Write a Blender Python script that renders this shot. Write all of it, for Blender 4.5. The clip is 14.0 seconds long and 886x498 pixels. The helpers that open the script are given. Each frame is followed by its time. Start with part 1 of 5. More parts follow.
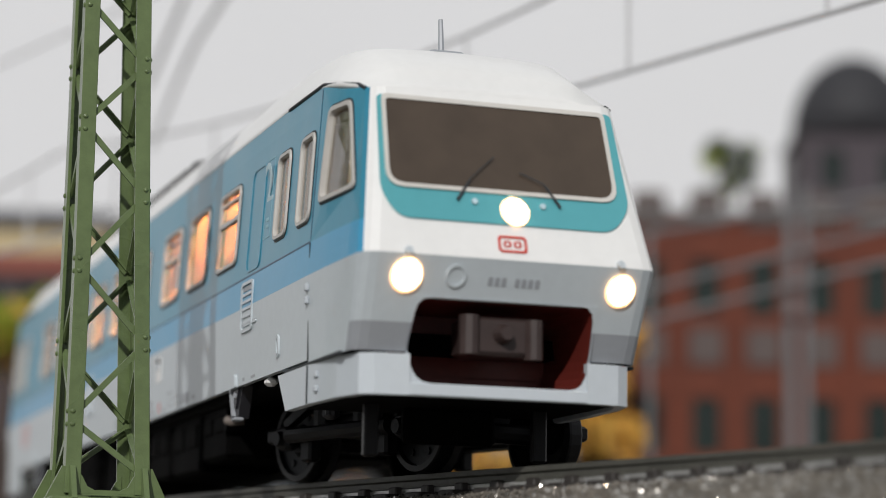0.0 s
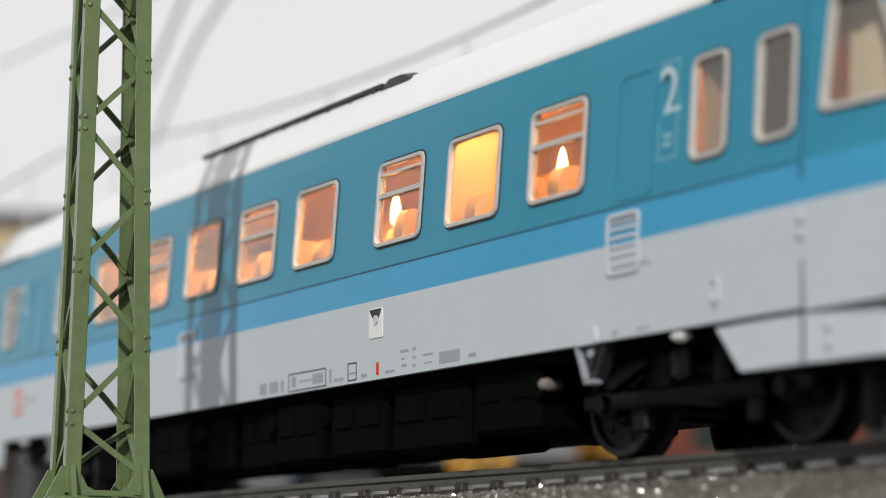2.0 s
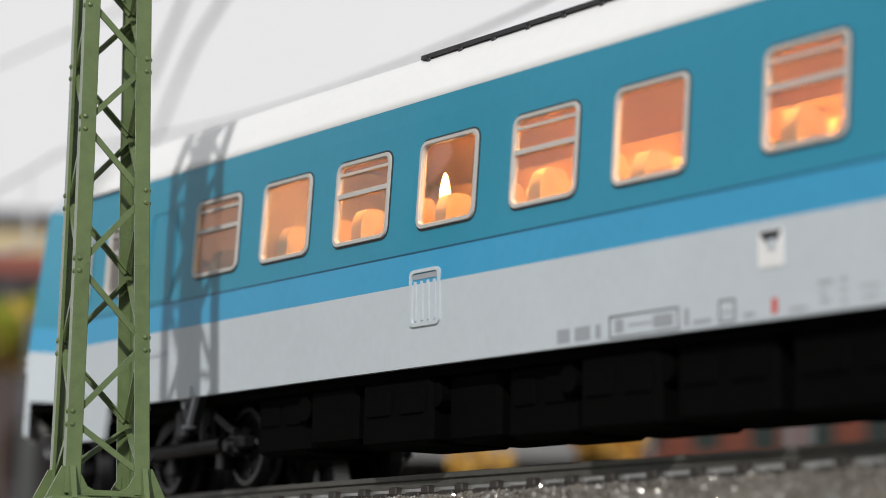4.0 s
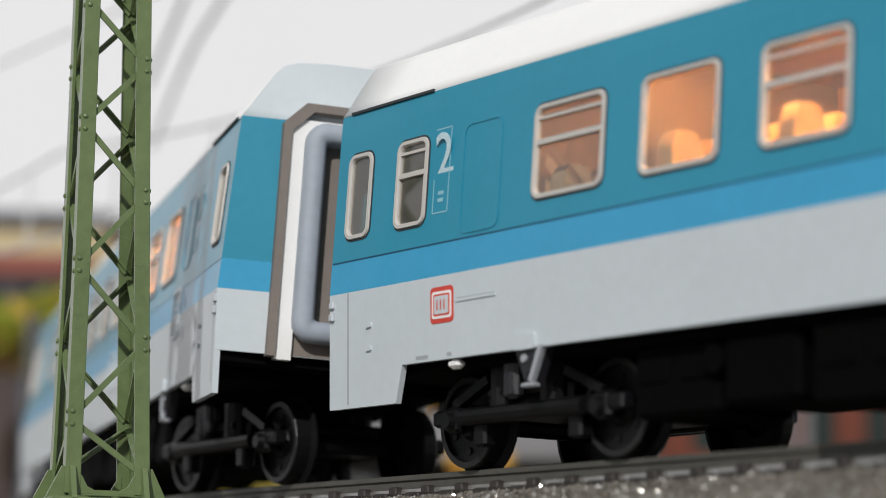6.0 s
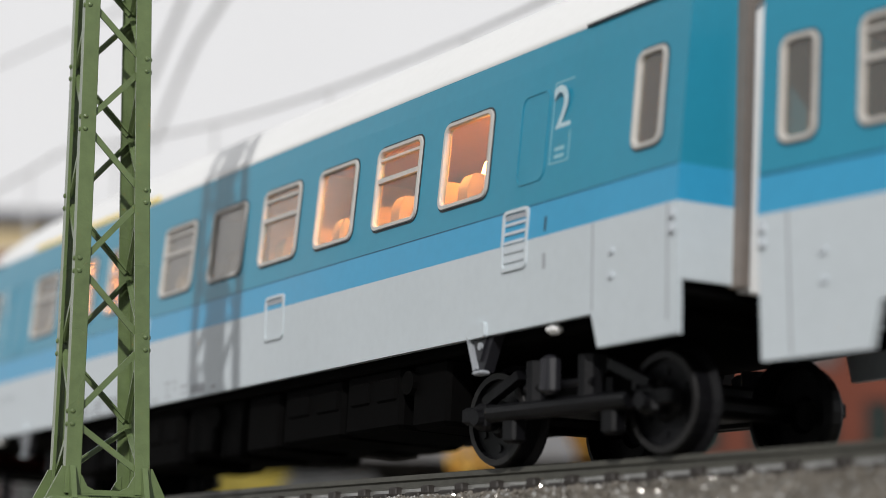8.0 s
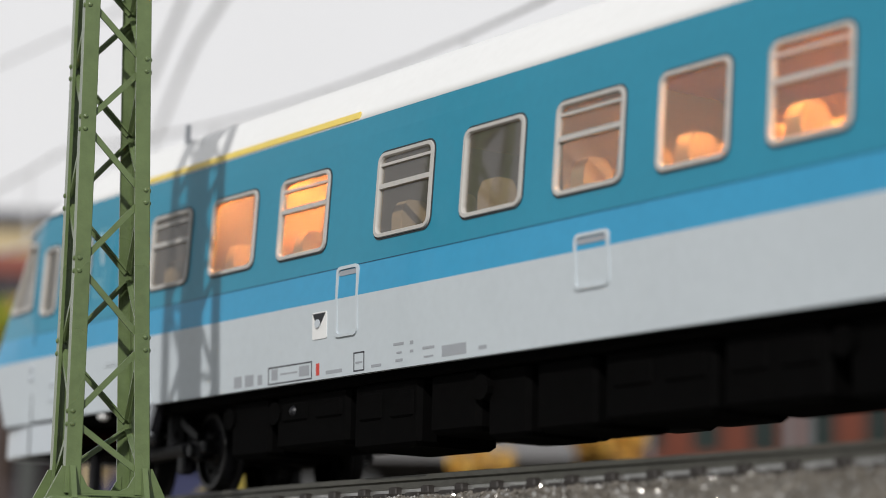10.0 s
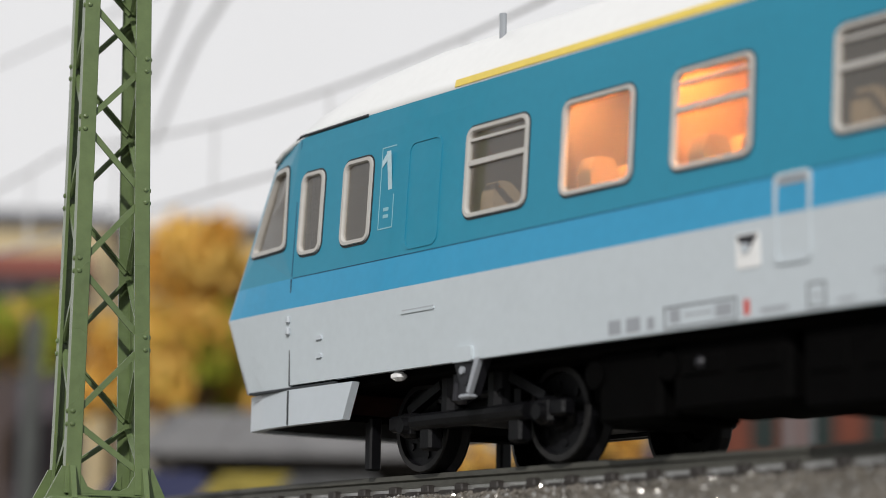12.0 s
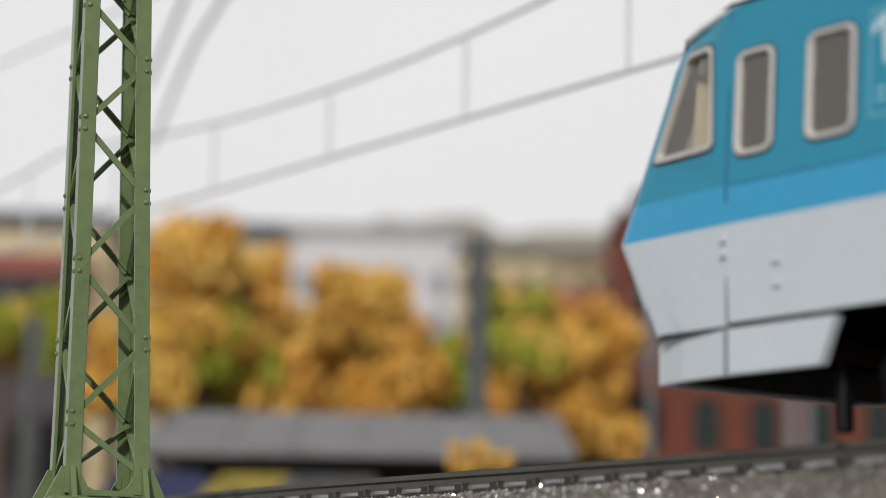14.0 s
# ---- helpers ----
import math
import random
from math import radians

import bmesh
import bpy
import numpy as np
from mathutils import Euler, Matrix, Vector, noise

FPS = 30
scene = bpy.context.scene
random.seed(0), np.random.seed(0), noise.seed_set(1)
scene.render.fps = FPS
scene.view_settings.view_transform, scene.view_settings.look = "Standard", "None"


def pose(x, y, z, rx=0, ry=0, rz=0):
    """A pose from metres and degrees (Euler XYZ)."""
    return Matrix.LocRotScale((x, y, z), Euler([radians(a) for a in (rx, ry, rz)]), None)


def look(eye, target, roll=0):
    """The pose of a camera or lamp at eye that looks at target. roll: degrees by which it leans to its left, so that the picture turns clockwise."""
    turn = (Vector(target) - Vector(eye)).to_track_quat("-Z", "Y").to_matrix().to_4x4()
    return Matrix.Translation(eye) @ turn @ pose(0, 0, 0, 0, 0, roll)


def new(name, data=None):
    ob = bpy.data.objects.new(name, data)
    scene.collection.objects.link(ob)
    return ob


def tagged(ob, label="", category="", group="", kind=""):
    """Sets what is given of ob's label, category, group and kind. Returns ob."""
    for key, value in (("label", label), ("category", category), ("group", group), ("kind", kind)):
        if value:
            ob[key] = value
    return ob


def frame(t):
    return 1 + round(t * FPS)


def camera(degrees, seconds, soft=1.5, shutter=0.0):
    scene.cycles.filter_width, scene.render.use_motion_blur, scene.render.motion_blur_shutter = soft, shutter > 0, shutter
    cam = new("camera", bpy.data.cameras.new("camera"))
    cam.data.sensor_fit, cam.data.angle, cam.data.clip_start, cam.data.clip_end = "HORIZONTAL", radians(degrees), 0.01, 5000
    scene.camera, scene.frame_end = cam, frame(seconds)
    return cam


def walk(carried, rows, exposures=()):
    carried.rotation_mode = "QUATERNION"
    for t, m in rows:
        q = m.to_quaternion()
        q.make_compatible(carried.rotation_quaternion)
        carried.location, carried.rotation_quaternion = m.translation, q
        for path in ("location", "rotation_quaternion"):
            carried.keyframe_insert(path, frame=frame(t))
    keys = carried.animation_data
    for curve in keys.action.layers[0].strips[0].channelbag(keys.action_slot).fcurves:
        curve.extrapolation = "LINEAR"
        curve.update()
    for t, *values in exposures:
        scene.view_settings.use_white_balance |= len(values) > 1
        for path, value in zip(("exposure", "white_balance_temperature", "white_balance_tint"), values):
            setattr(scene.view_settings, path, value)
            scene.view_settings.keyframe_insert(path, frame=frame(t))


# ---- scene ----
import collections
import itertools
from mathutils import geometry

cam = camera(22.268, 14.0, soft=0.8)
EYE = Vector((0.22539, -0.15418, -0.01656))
SIDE = Vector((0.582883, 0.812395, 0.016201))
UP = Vector((0.124431, -0.108945, 0.986229))
AHEAD = Vector((-0.802972, 0.572840, 0.164589))
view = Matrix((SIDE, UP, -AHEAD)).transposed().to_4x4()
view = Matrix.Translation(EYE) @ view
walk(cam, [(0.0, view), (14.0, view)], [(0.0, -0.24), (0.6, -0.16), (1.2, -0.05), (1.6, 0.0), (14.0, 0.0)])
cam.data.dof.use_dof = True
cam.data.dof.focus_distance = 0.252
cam.data.dof.aperture_fstop = 24.0

# ---- light: bright hall, one ceiling spot behind and left of the camera ----
world = bpy.data.worlds.new("hall_light")
scene.world = world
world.use_nodes = True
bgn = world.node_tree.nodes["Background"]
bgn.inputs["Color"].default_value = (0.93, 0.96, 1.0, 1)
bgn.inputs["Strength"].default_value = 0.43
key_data = bpy.data.lights.new("ceiling_spot", "SUN")
key_data.energy = 2.72
key_data.angle = radians(1.3)
key_data.color = (1.0, 0.975, 0.945)
key = new("ceiling_spot", key_data)
key.matrix_world = look((0.7, -0.75, 0.62), (0, 0, 0))

MM = 0.001


# ---- materials ----
def material(name, colour, rough=0.5, metal=0.0, vary=0.08, scale=900.0, bump=0.0, bump_scale=2500.0, coat=0.0, spec=0.5, emit=None, strength=0.0):
    m = bpy.data.materials.new(name)
    m.use_nodes = True
    nt = m.node_tree
    b = nt.nodes["Principled BSDF"]
    b.inputs["Roughness"].default_value = rough
    b.inputs["Metallic"].default_value = metal
    b.inputs["Coat Weight"].default_value = coat
    b.inputs["Specular IOR Level"].default_value = spec
    co = nt.nodes.new("ShaderNodeTexCoord")
    n1 = nt.nodes.new("ShaderNodeTexNoise")
    n1.inputs["Scale"].default_value = scale
    n1.inputs["Detail"].default_value = 5
    n2 = nt.nodes.new("ShaderNodeTexNoise")
    n2.inputs["Scale"].default_value = scale * 0.09
    n2.inputs["Detail"].default_value = 3
    nt.links.new(co.outputs["Object"], n1.inputs["Vector"])
    nt.links.new(co.outputs["Object"], n2.inputs["Vector"])
    add = nt.nodes.new("ShaderNodeMath")
    add.operation = "ADD"
    nt.links.new(n1.outputs["Fac"], add.inputs[0])
    nt.links.new(n2.outputs["Fac"], add.inputs[1])
    ramp = nt.nodes.new("ShaderNodeMapRange")
    ramp.inputs["From Min"].default_value = 0.6
    ramp.inputs["From Max"].default_value = 1.4
    ramp.inputs["To Min"].default_value = 1 - vary
    ramp.inputs["To Max"].default_value = 1 + vary
    nt.links.new(add.outputs[0], ramp.inputs["Value"])
    mul = nt.nodes.new("ShaderNodeMix")
    mul.data_type = "RGBA"
    mul.blend_type = "MULTIPLY"
    mul.inputs["Factor"].default_value = 1
    mul.inputs["A"].default_value = (*colour, 1)
    nt.links.new(ramp.outputs["Result"], mul.inputs["B"])
    nt.links.new(mul.outputs["Result"], b.inputs["Base Color"])
    rr_ = nt.nodes.new("ShaderNodeMapRange")
    rr_.inputs["To Min"].default_value = max(rough - 0.08, 0.02)
    rr_.inputs["To Max"].default_value = min(rough + 0.1, 1)
    nt.links.new(n2.outputs["Fac"], rr_.inputs["Value"])
    nt.links.new(rr_.outputs["Result"], b.inputs["Roughness"])
    if bump:
        n3 = nt.nodes.new("ShaderNodeTexNoise")
        n3.inputs["Scale"].default_value = bump_scale
        n3.inputs["Detail"].default_value = 4
        nt.links.new(co.outputs["Object"], n3.inputs["Vector"])
        bn = nt.nodes.new("ShaderNodeBump")
        bn.inputs["Strength"].default_value = bump
        bn.inputs["Distance"].default_value = 0.0003
        nt.links.new(n3.outputs["Fac"], bn.inputs["Height"])
        nt.links.new(bn.outputs["Normal"], b.inputs["Normal"])
    if emit:
        b.inputs["Emission Color"].default_value = (*emit, 1)
        b.inputs["Emission Strength"].default_value = strength
    return m


def glass(name, tint, gloss=0.06, clear=0.9):
    m = bpy.data.materials.new(name)
    m.use_nodes = True
    nt = m.node_tree
    nt.nodes.clear()
    out = nt.nodes.new("ShaderNodeOutputMaterial")
    tr = nt.nodes.new("ShaderNodeBsdfTransparent")
    tr.inputs["Color"].default_value = (*tint, 1)
    gl = nt.nodes.new("ShaderNodeBsdfGlossy")
    gl.inputs["Roughness"].default_value = gloss
    # Grey-brown veil: the pane's hazy reflection painted as a diffuse layer.
    df = nt.nodes.new("ShaderNodeBsdfDiffuse")
    df.inputs["Color"].default_value = (0.36, 0.33, 0.30, 1)
    m1 = nt.nodes.new("ShaderNodeMixShader")
    m1.inputs["Fac"].default_value = 1 - clear
    nt.links.new(tr.outputs[0], m1.inputs[1])
    nt.links.new(df.outputs[0], m1.inputs[2])
    lw = nt.nodes.new("ShaderNodeLayerWeight")
    lw.inputs["Blend"].default_value = 0.25
    fr = nt.nodes.new("ShaderNodeMapRange")
    fr.inputs["To Min"].default_value = 0.04
    fr.inputs["To Max"].default_value = 0.55
    nt.links.new(lw.outputs["Facing"], fr.inputs["Value"])
    m2 = nt.nodes.new("ShaderNodeMixShader")
    nt.links.new(fr.outputs[0], m2.inputs["Fac"])
    nt.links.new(m1.outputs[0], m2.inputs[1])
    nt.links.new(gl.outputs[0], m2.inputs[2])
    nt.links.new(m2.outputs[0], out.inputs["Surface"])
    return m


TEAL = material("teal_paint", (0.020, 0.255, 0.385), 0.33, vary=0.05, coat=0.2)
TEAL_LIGHT = material("light_teal_paint", (0.10, 0.40, 0.45), 0.33, vary=0.04, coat=0.2)
BLUE = material("sky_blue_paint", (0.038, 0.325, 0.56), 0.33, vary=0.05, coat=0.2)
GREY = material("light_grey_paint", (0.56, 0.615, 0.65), 0.38, vary=0.04, coat=0.15)
GREY_MID = material("mid_grey_paint", (0.34, 0.36, 0.39), 0.42, vary=0.05)
WHITE = material("white_paint", (0.86, 0.86, 0.85), 0.34, vary=0.03, coat=0.2)
FRAME = material("window_frame_grey", (0.52, 0.50, 0.47), 0.42, vary=0.06)
RUBBER = material("bellows_grey", (0.34, 0.38, 0.44), 0.6, vary=0.1)
SEAL = material("dark_joint", (0.03, 0.035, 0.04), 0.6)
YELLOW = material("yellow_line", (0.84, 0.64, 0.13), 0.4)
RED = material("sign_red", (0.62, 0.06, 0.04), 0.45)
BLACK = material("bogie_black", (0.0045, 0.0045, 0.0055), 0.42, vary=0.3, spec=0.25, bump=0.1)
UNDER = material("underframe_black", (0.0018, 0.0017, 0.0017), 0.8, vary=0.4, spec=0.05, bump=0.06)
STEEL = material("wheel_steel", (0.035, 0.034, 0.034), 0.45, metal=0.6, vary=0.2)
MAROON = material("coupler_pocket_brown", (0.14, 0.022, 0.016), 0.4, vary=0.2)
COUPLER = material("coupler_plastic", (0.045, 0.03, 0.028), 0.4, vary=0.2)
TAN = material("interior_beige", (0.70, 0.46, 0.26), 0.6, vary=0.1)
SEAT = material("seat_plastic", (0.46, 0.35, 0.22), 0.6, vary=0.12)
LAMP_GLOW = material("lamp_glow", (1, 0.9, 0.8), 0.5, emit=(1.0, 0.86, 0.70), strength=26)
BAFFLE = material("baffle_partition_grey", (0.20, 0.18, 0.17), 0.7, vary=0.1)
STRIP_GLOW = material("strip_glow", (1, 0.7, 0.4), 0.5, emit=(1.0, 0.44, 0.12), strength=105)
STRIP_BRIGHT = material("bright_strip_glow", (1, 0.7, 0.4), 0.5, emit=(1.0, 0.44, 0.12), strength=125)
# Orange halo round a lit lens, put into a glowing rim.
LAMP_HALO = material("lamp_halo_glow", (1, 0.7, 0.4), 0.5, emit=(1.0, 0.52, 0.24), strength=2.2)
BULB_STREAK_GLOW = material("bulb_streak_glow", (1, 0.8, 0.5), 0.5, emit=(1.0, 0.50, 0.17), strength=34)
RIM = material("pale_window_rim", (0.66, 0.64, 0.60), 0.3, vary=0.06)
CLOTH = material("cream_curtain", (0.74, 0.67, 0.52), 0.8, vary=0.12)
LETTER = material("white_lettering", (0.50, 0.66, 0.72), 0.45, vary=0.15, scale=1800)
METAL_GREY = material("hardware_grey", (0.50, 0.54, 0.58), 0.4, vary=0.08)
LETTER_FADED = material("faded_lettering", (0.26, 0.50, 0.58), 0.5)
INK = material("black_lettering", (0.06, 0.06, 0.07), 0.5)
PANE = glass("window_pane", (0.90, 0.86, 0.79), 0.05, 0.87)
MASTGREEN = material("mast_green", (0.125, 0.172, 0.070), 0.28, vary=0.2, scale=700, bump=0.15, coat=0.1)
CONCRETE = material("concrete", (0.32, 0.31, 0.29), 0.85, vary=0.2, bump=0.5)
RAIL = material("rail_metal", (0.092, 0.090, 0.077), 0.45, metal=0.25, vary=0.25, bump=0.2)
RAILTOP = material("rail_polished", (0.30, 0.29, 0.27), 0.34, metal=0.9, vary=0.1)
# Foot edges paler than the rail: the light they catch is in this colour.
RAILFOOT_GLINT = material("rail_foot_glint", (0.58, 0.57, 0.55), 0.28, metal=0.8, vary=0.25, bump=0.2)
SLEEPER = material("sleeper_plastic", (0.035, 0.03, 0.027), 0.5, vary=0.3, bump=0.3)
BALLAST = material("ballast_stone", (0.155, 0.138, 0.115), 0.55, vary=0.5, scale=1500, bump=0.7)
GRAVEL = material("gravel_ground", (0.15, 0.135, 0.115), 0.8, vary=0.3, scale=600, bump=0.8)


# ---- mesh helpers (millimetres in, metres out) ----
def vert(bm, p):
    return bm.verts.new((p[0] * MM, p[1] * MM, p[2] * MM))


def part(name, bm, mats, parent, label="", smooth=False):
    bmesh.ops.remove_doubles(bm, verts=bm.verts, dist=1e-7)
    bmesh.ops.recalc_face_normals(bm, faces=bm.faces)
    me = bpy.data.meshes.new(name)
    bm.to_mesh(me)
    bm.free()
    for m in mats if isinstance(mats, (list, tuple)) else [mats]:
        me.materials.append(m)
    if smooth:
        for p in me.polygons:
            p.use_smooth = True
    ob = new(name, me)
    ob.parent = parent
    if label:
        ob["label"] = label
    return ob


def thing(name, label, category, group="", kind=""):
    return tagged(new(name), label, category, group, kind)


def rr(x0, x1, z0, z1, r, n=4):
    """Rounded rectangle, counter-clockwise."""
    pts = []
    for cx, cz, a0 in ((x1 - r, z1 - r, 0), (x0 + r, z1 - r, 90), (x0 + r, z0 + r, 180), (x1 - r, z0 + r, 270)):
        for i in range(n + 1):
            a = radians(a0 + 90 * i / n)
            pts.append((cx + r * math.cos(a), cz + r * math.sin(a)))
    return pts


def rpoly(pts, r, n=3):
    """Any convex polygon with rounded corners; r: one radius or one for each corner."""
    out = []
    k = len(pts)
    radii = r if isinstance(r, (list, tuple)) else [r] * k
    for i in range(k):
        p, a, b = Vector(pts[i]), Vector(pts[i - 1]), Vector(pts[(i + 1) % k])
        u, v = (a - p).normalized() * radii[i], (b - p).normalized() * radii[i]
        for j in range(n + 1):
            t = j / n
            out.append(tuple(p + u * (1 - t) ** 2 + v * t ** 2))
    return out


def loops(bm, rings, closed=True, cap=False, mat=0):
    """Bridge rings of equal length; closed: last ring meets the first."""
    vs = [[vert(bm, p) for p in ring] for ring in rings]
    n = len(vs[0])
    m = len(vs)
    fs = []
    for i in range(m if closed else m - 1):
        a, b = vs[i], vs[(i + 1) % m]
        for j in range(n):
            fs.append(bm.faces.new((a[j], a[(j + 1) % n], b[(j + 1) % n], b[j])))
    if cap:
        fs.append(bm.faces.new(vs[0]))
        fs.append(bm.faces.new(list(reversed(vs[-1]))))
    for f in fs:
        f.material_index = mat
    return fs


def box(bm, x0, x1, y0, y1, z0, z1, bevel=0.0, mat=0):
    b = min(bevel, (x1 - x0) / 3, (y1 - y0) / 3, (z1 - z0) / 3)
    if b <= 0:
        rings = [[(x0, y0, z), (x1, y0, z), (x1, y1, z), (x0, y1, z)] for z in (z0, z1)]
        return loops(bm, rings, False, True, mat)
    def ring(z, d):
        return [(x, y, z) for x, y in ((x0 + d + b, y0 + d), (x1 - d - b, y0 + d), (x1 - d, y0 + d + b), (x1 - d, y1 - d - b), (x1 - d - b, y1 - d), (x0 + d + b, y1 - d), (x0 + d, y1 - d - b), (x0 + d, y0 + d + b))]
    return loops(bm, [ring(z0, b), ring(z0 + b, 0), ring(z1 - b, 0), ring(z1, b)], False, True, mat)


def tube(bm, a, b, r, n=8, mat=0, r2=None):
    a, b = Vector(a), Vector(b)
    q = (b - a).to_track_quat("Z", "Y")
    rings = []
    for p, rad in ((a, r), (b, r if r2 is None else r2)):
        rings.append([tuple(p + q @ Vector((rad * math.cos(2 * math.pi * i / n), rad * math.sin(2 * math.pi * i / n), 0))) for i in range(n)])
    return loops(bm, rings, False, True, mat)


def beam(bm, a, b, w, h, up=(0, 0, 1), mat=0):
    """Rectangular bar from a to b."""
    a, b = Vector(a), Vector(b)
    d = (b - a).normalized()
    s_ = d.cross(Vector(up))
    s_ = s_.normalized() if s_.length > 1e-6 else Vector((1, 0, 0))
    u = s_.cross(d)
    rings = [[tuple(p + s_ * (w / 2 * i) + u * (h / 2 * j)) for i, j in ((-1, -1), (1, -1), (1, 1), (-1, 1))] for p in (a, b)]
    return loops(bm, rings, False, True, mat)


def prism(bm, poly, place, depth, mat=0):
    """A flat plate: poly in 2D, place(u, v, d) gives the point at height d."""
    return loops(bm, [[place(u, v, 0) for u, v in poly], [place(u, v, depth) for u, v in poly]], False, True, mat)


def inside(pt, poly):
    x, y = pt
    c = False
    for i in range(len(poly)):
        (x0, y0), (x1, y1) = poly[i - 1], poly[i]
        if (y0 > y) != (y1 > y) and x < (x1 - x0) * (y - y0) / (y1 - y0) + x0:
            c = not c
    return c


def sheet(bm, outline, holes, lines, place, thick, index):
    """A wall with openings: outline, holes and dividing lines in 2D; place(u, v, d); index(u, v) gives the material."""
    pts, edges = [], []
    for loop in [outline, *holes]:
        k = len(pts)
        pts += [Vector(p) for p in loop]
        edges += [(k + i, k + (i + 1) % len(loop)) for i in range(len(loop))]
    for a, b in lines:
        k = len(pts)
        pts += [Vector(a), Vector(b)]
        edges.append((k, k + 1))
    out = geometry.delaunay_2d_cdt(pts, edges, [], 0, 1e-5)
    vs, fs = out[0], out[2]
    keep = []
    for f in fs:
        c = (sum(vs[i].x for i in f) / 3, sum(vs[i].y for i in f) / 3)
        if inside(c, outline) and not any(inside(c, h) for h in holes):
            keep.append((f, index(*c)))
    front = [vert(bm, place(v.x, v.y, 0)) for v in vs]
    back = [vert(bm, place(v.x, v.y, thick)) for v in vs]
    count = collections.Counter()
    for f, mi in keep:
        bm.faces.new([front[i] for i in f]).material_index = mi
        bm.faces.new([back[i] for i in reversed(f)]).material_index = mi
        for i in range(len(f)):
            count[(f[i], f[(i + 1) % len(f)])] = mi
    for (i, j), mi in count.items():
        if (j, i) not in count:
            bm.faces.new((front[i], front[j], back[j], back[i])).material_index = mi
    bmesh.ops.delete(bm, geom=[v for v in bm.verts if not v.link_faces], context="VERTS")


# ---- the track's line: straight for s > 0, a curve before it, then straight again ----
K1, K2, S0 = 0.00357, 0.00011, -178.0


def track(s):
    """Place and heading at s millimetres along the line."""
    if s < S0:
        (x, y), h = track(S0)
        return (x + (s - S0) * math.cos(h), y + (s - S0) * math.sin(h)), h
    k = K1 if s < 0 else K2
    return (math.sin(k * s) / k, (1 - math.cos(k * s)) / k), k * s


def on_track(s, y, z):
    (x0, y0), h = track(s)
    return (x0 - math.sin(h) * y, y0 + math.cos(h) * y, z)


def at_view(px, py, depth):
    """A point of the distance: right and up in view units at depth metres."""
    return EYE + (AHEAD + SIDE * px + UP * py) * depth


def U(x):
    return (x - 784) / 3983.5


def Vv(y):
    return (441 - y) / 3983.5


# ---- ground, track bed, rails ----
def swept(name, profile, s0, s1, step, mats, parent=None, index=None, closed=True):
    bm = bmesh.new()
    n = int(round((s1 - s0) / step))
    rings = [[on_track(s0 + (s1 - s0) * i / n, y, z) for y, z in profile] for i in range(n + 1)]
    vs = [[vert(bm, p) for p in r] for r in rings]
    k = len(profile)
    for i in range(n):
        for j in range(k if closed else k - 1):
            f = bm.faces.new((vs[i][j], vs[i + 1][j], vs[i + 1][(j + 1) % k], vs[i][(j + 1) % k]))
            f.material_index = index[j] if index else 0
    if closed:
        bm.faces.new(vs[0])
        bm.faces.new(vs[-1])
    return part(name, bm, mats, parent)


bm = bmesh.new()
for a, b in itertools.product(range(24), range(24)):
    x0, y0 = -3.4 + a * 0.25, -2.2 + b * 0.25
    vs = [bm.verts.new((x, y, -0.026)) for x, y in ((x0, y0), (x0 + 0.25, y0), (x0 + 0.25, y0 + 0.25), (x0, y0 + 0.25))]
    bm.faces.new(vs)
tagged(part("ground", bm, GRAVEL, None), "grey-brown scattered layout ground board", "ground", kind="structure")
bed = swept("track_bed", [(-64, -25.9), (-13.5, -3.3), (-11, -2.8), (11, -2.8), (13.5, -3.3), (40, -25.9)], -620, 520, 8, [BALLAST])
tagged(bed, "grey ballast bed sloping down beside the rails", "track bed", kind="structure")

rng = random.Random(4)
bm = bmesh.new()


def grain(bm, c, r, rng):
    vs = []
    for d in ((1, 0, 0), (-1, 0, 0), (0, 1, 0), (0, -1, 0), (0, 0, 1), (0, 0, -1)):
        q = rng.uniform(0.65, 1.3) * r
        vs.append(vert(bm, (c[0] + d[0] * q + rng.uniform(-.3, .3) * r, c[1] + d[1] * q + rng.uniform(-.3, .3) * r, c[2] + d[2] * q * 0.8)))
    for i, j, k in ((0, 2, 4), (2, 1, 4), (1, 3, 4), (3, 0, 4), (2, 0, 5), (1, 2, 5), (3, 1, 5), (0, 3, 5)):
        bm.faces.new((vs[i], vs[j], vs[k])).material_index = 0 if rng_kind < 0.86 else 1


def bed_z(y):
    return -2.75 + (y + 11) * 0.2 if y > -13.5 else -3.25 + (y + 13.5) * 22.6 / 50.5


for i in range(24000):
    s = rng.uniform(-45, 128)
    y = -10.3 - abs(rng.gauss(0, 1)) * 9
    if y < -42:
        continue
    rng_kind = rng.random()
    z = bed_z(y)
    grain(bm, on_track(s, y, z + rng.uniform(-0.1, 0.25)), rng.uniform(0.11, 0.30) * (1.3 if rng_kind > 0.86 else 1.0), rng)
SPARKLE = material("quartz_grain", (0.80, 0.77, 0.72), 0.22, metal=0.9, vary=0.2)
gravel = part("ballast_grains", bm, [BALLAST, SPARKLE], None)
tagged(gravel, "grey and tan crushed stone ballast with glittering grains", "ballast", kind="stuff")

RAILP = [(-0.45, 0), (0.45, 0), (0.45, -0.55), (0.16, -0.75), (0.16, -1.4), (1.0, -1.62), (1.0, -2.1), (-1.0, -2.1), (-1.0, -1.62), (-0.16, -1.4), (-0.16, -0.75), (-0.45, -0.55)]
railway = thing("railway_track", "model railway track with weathered metal rails on dark sleepers", "railway track", kind="structure")
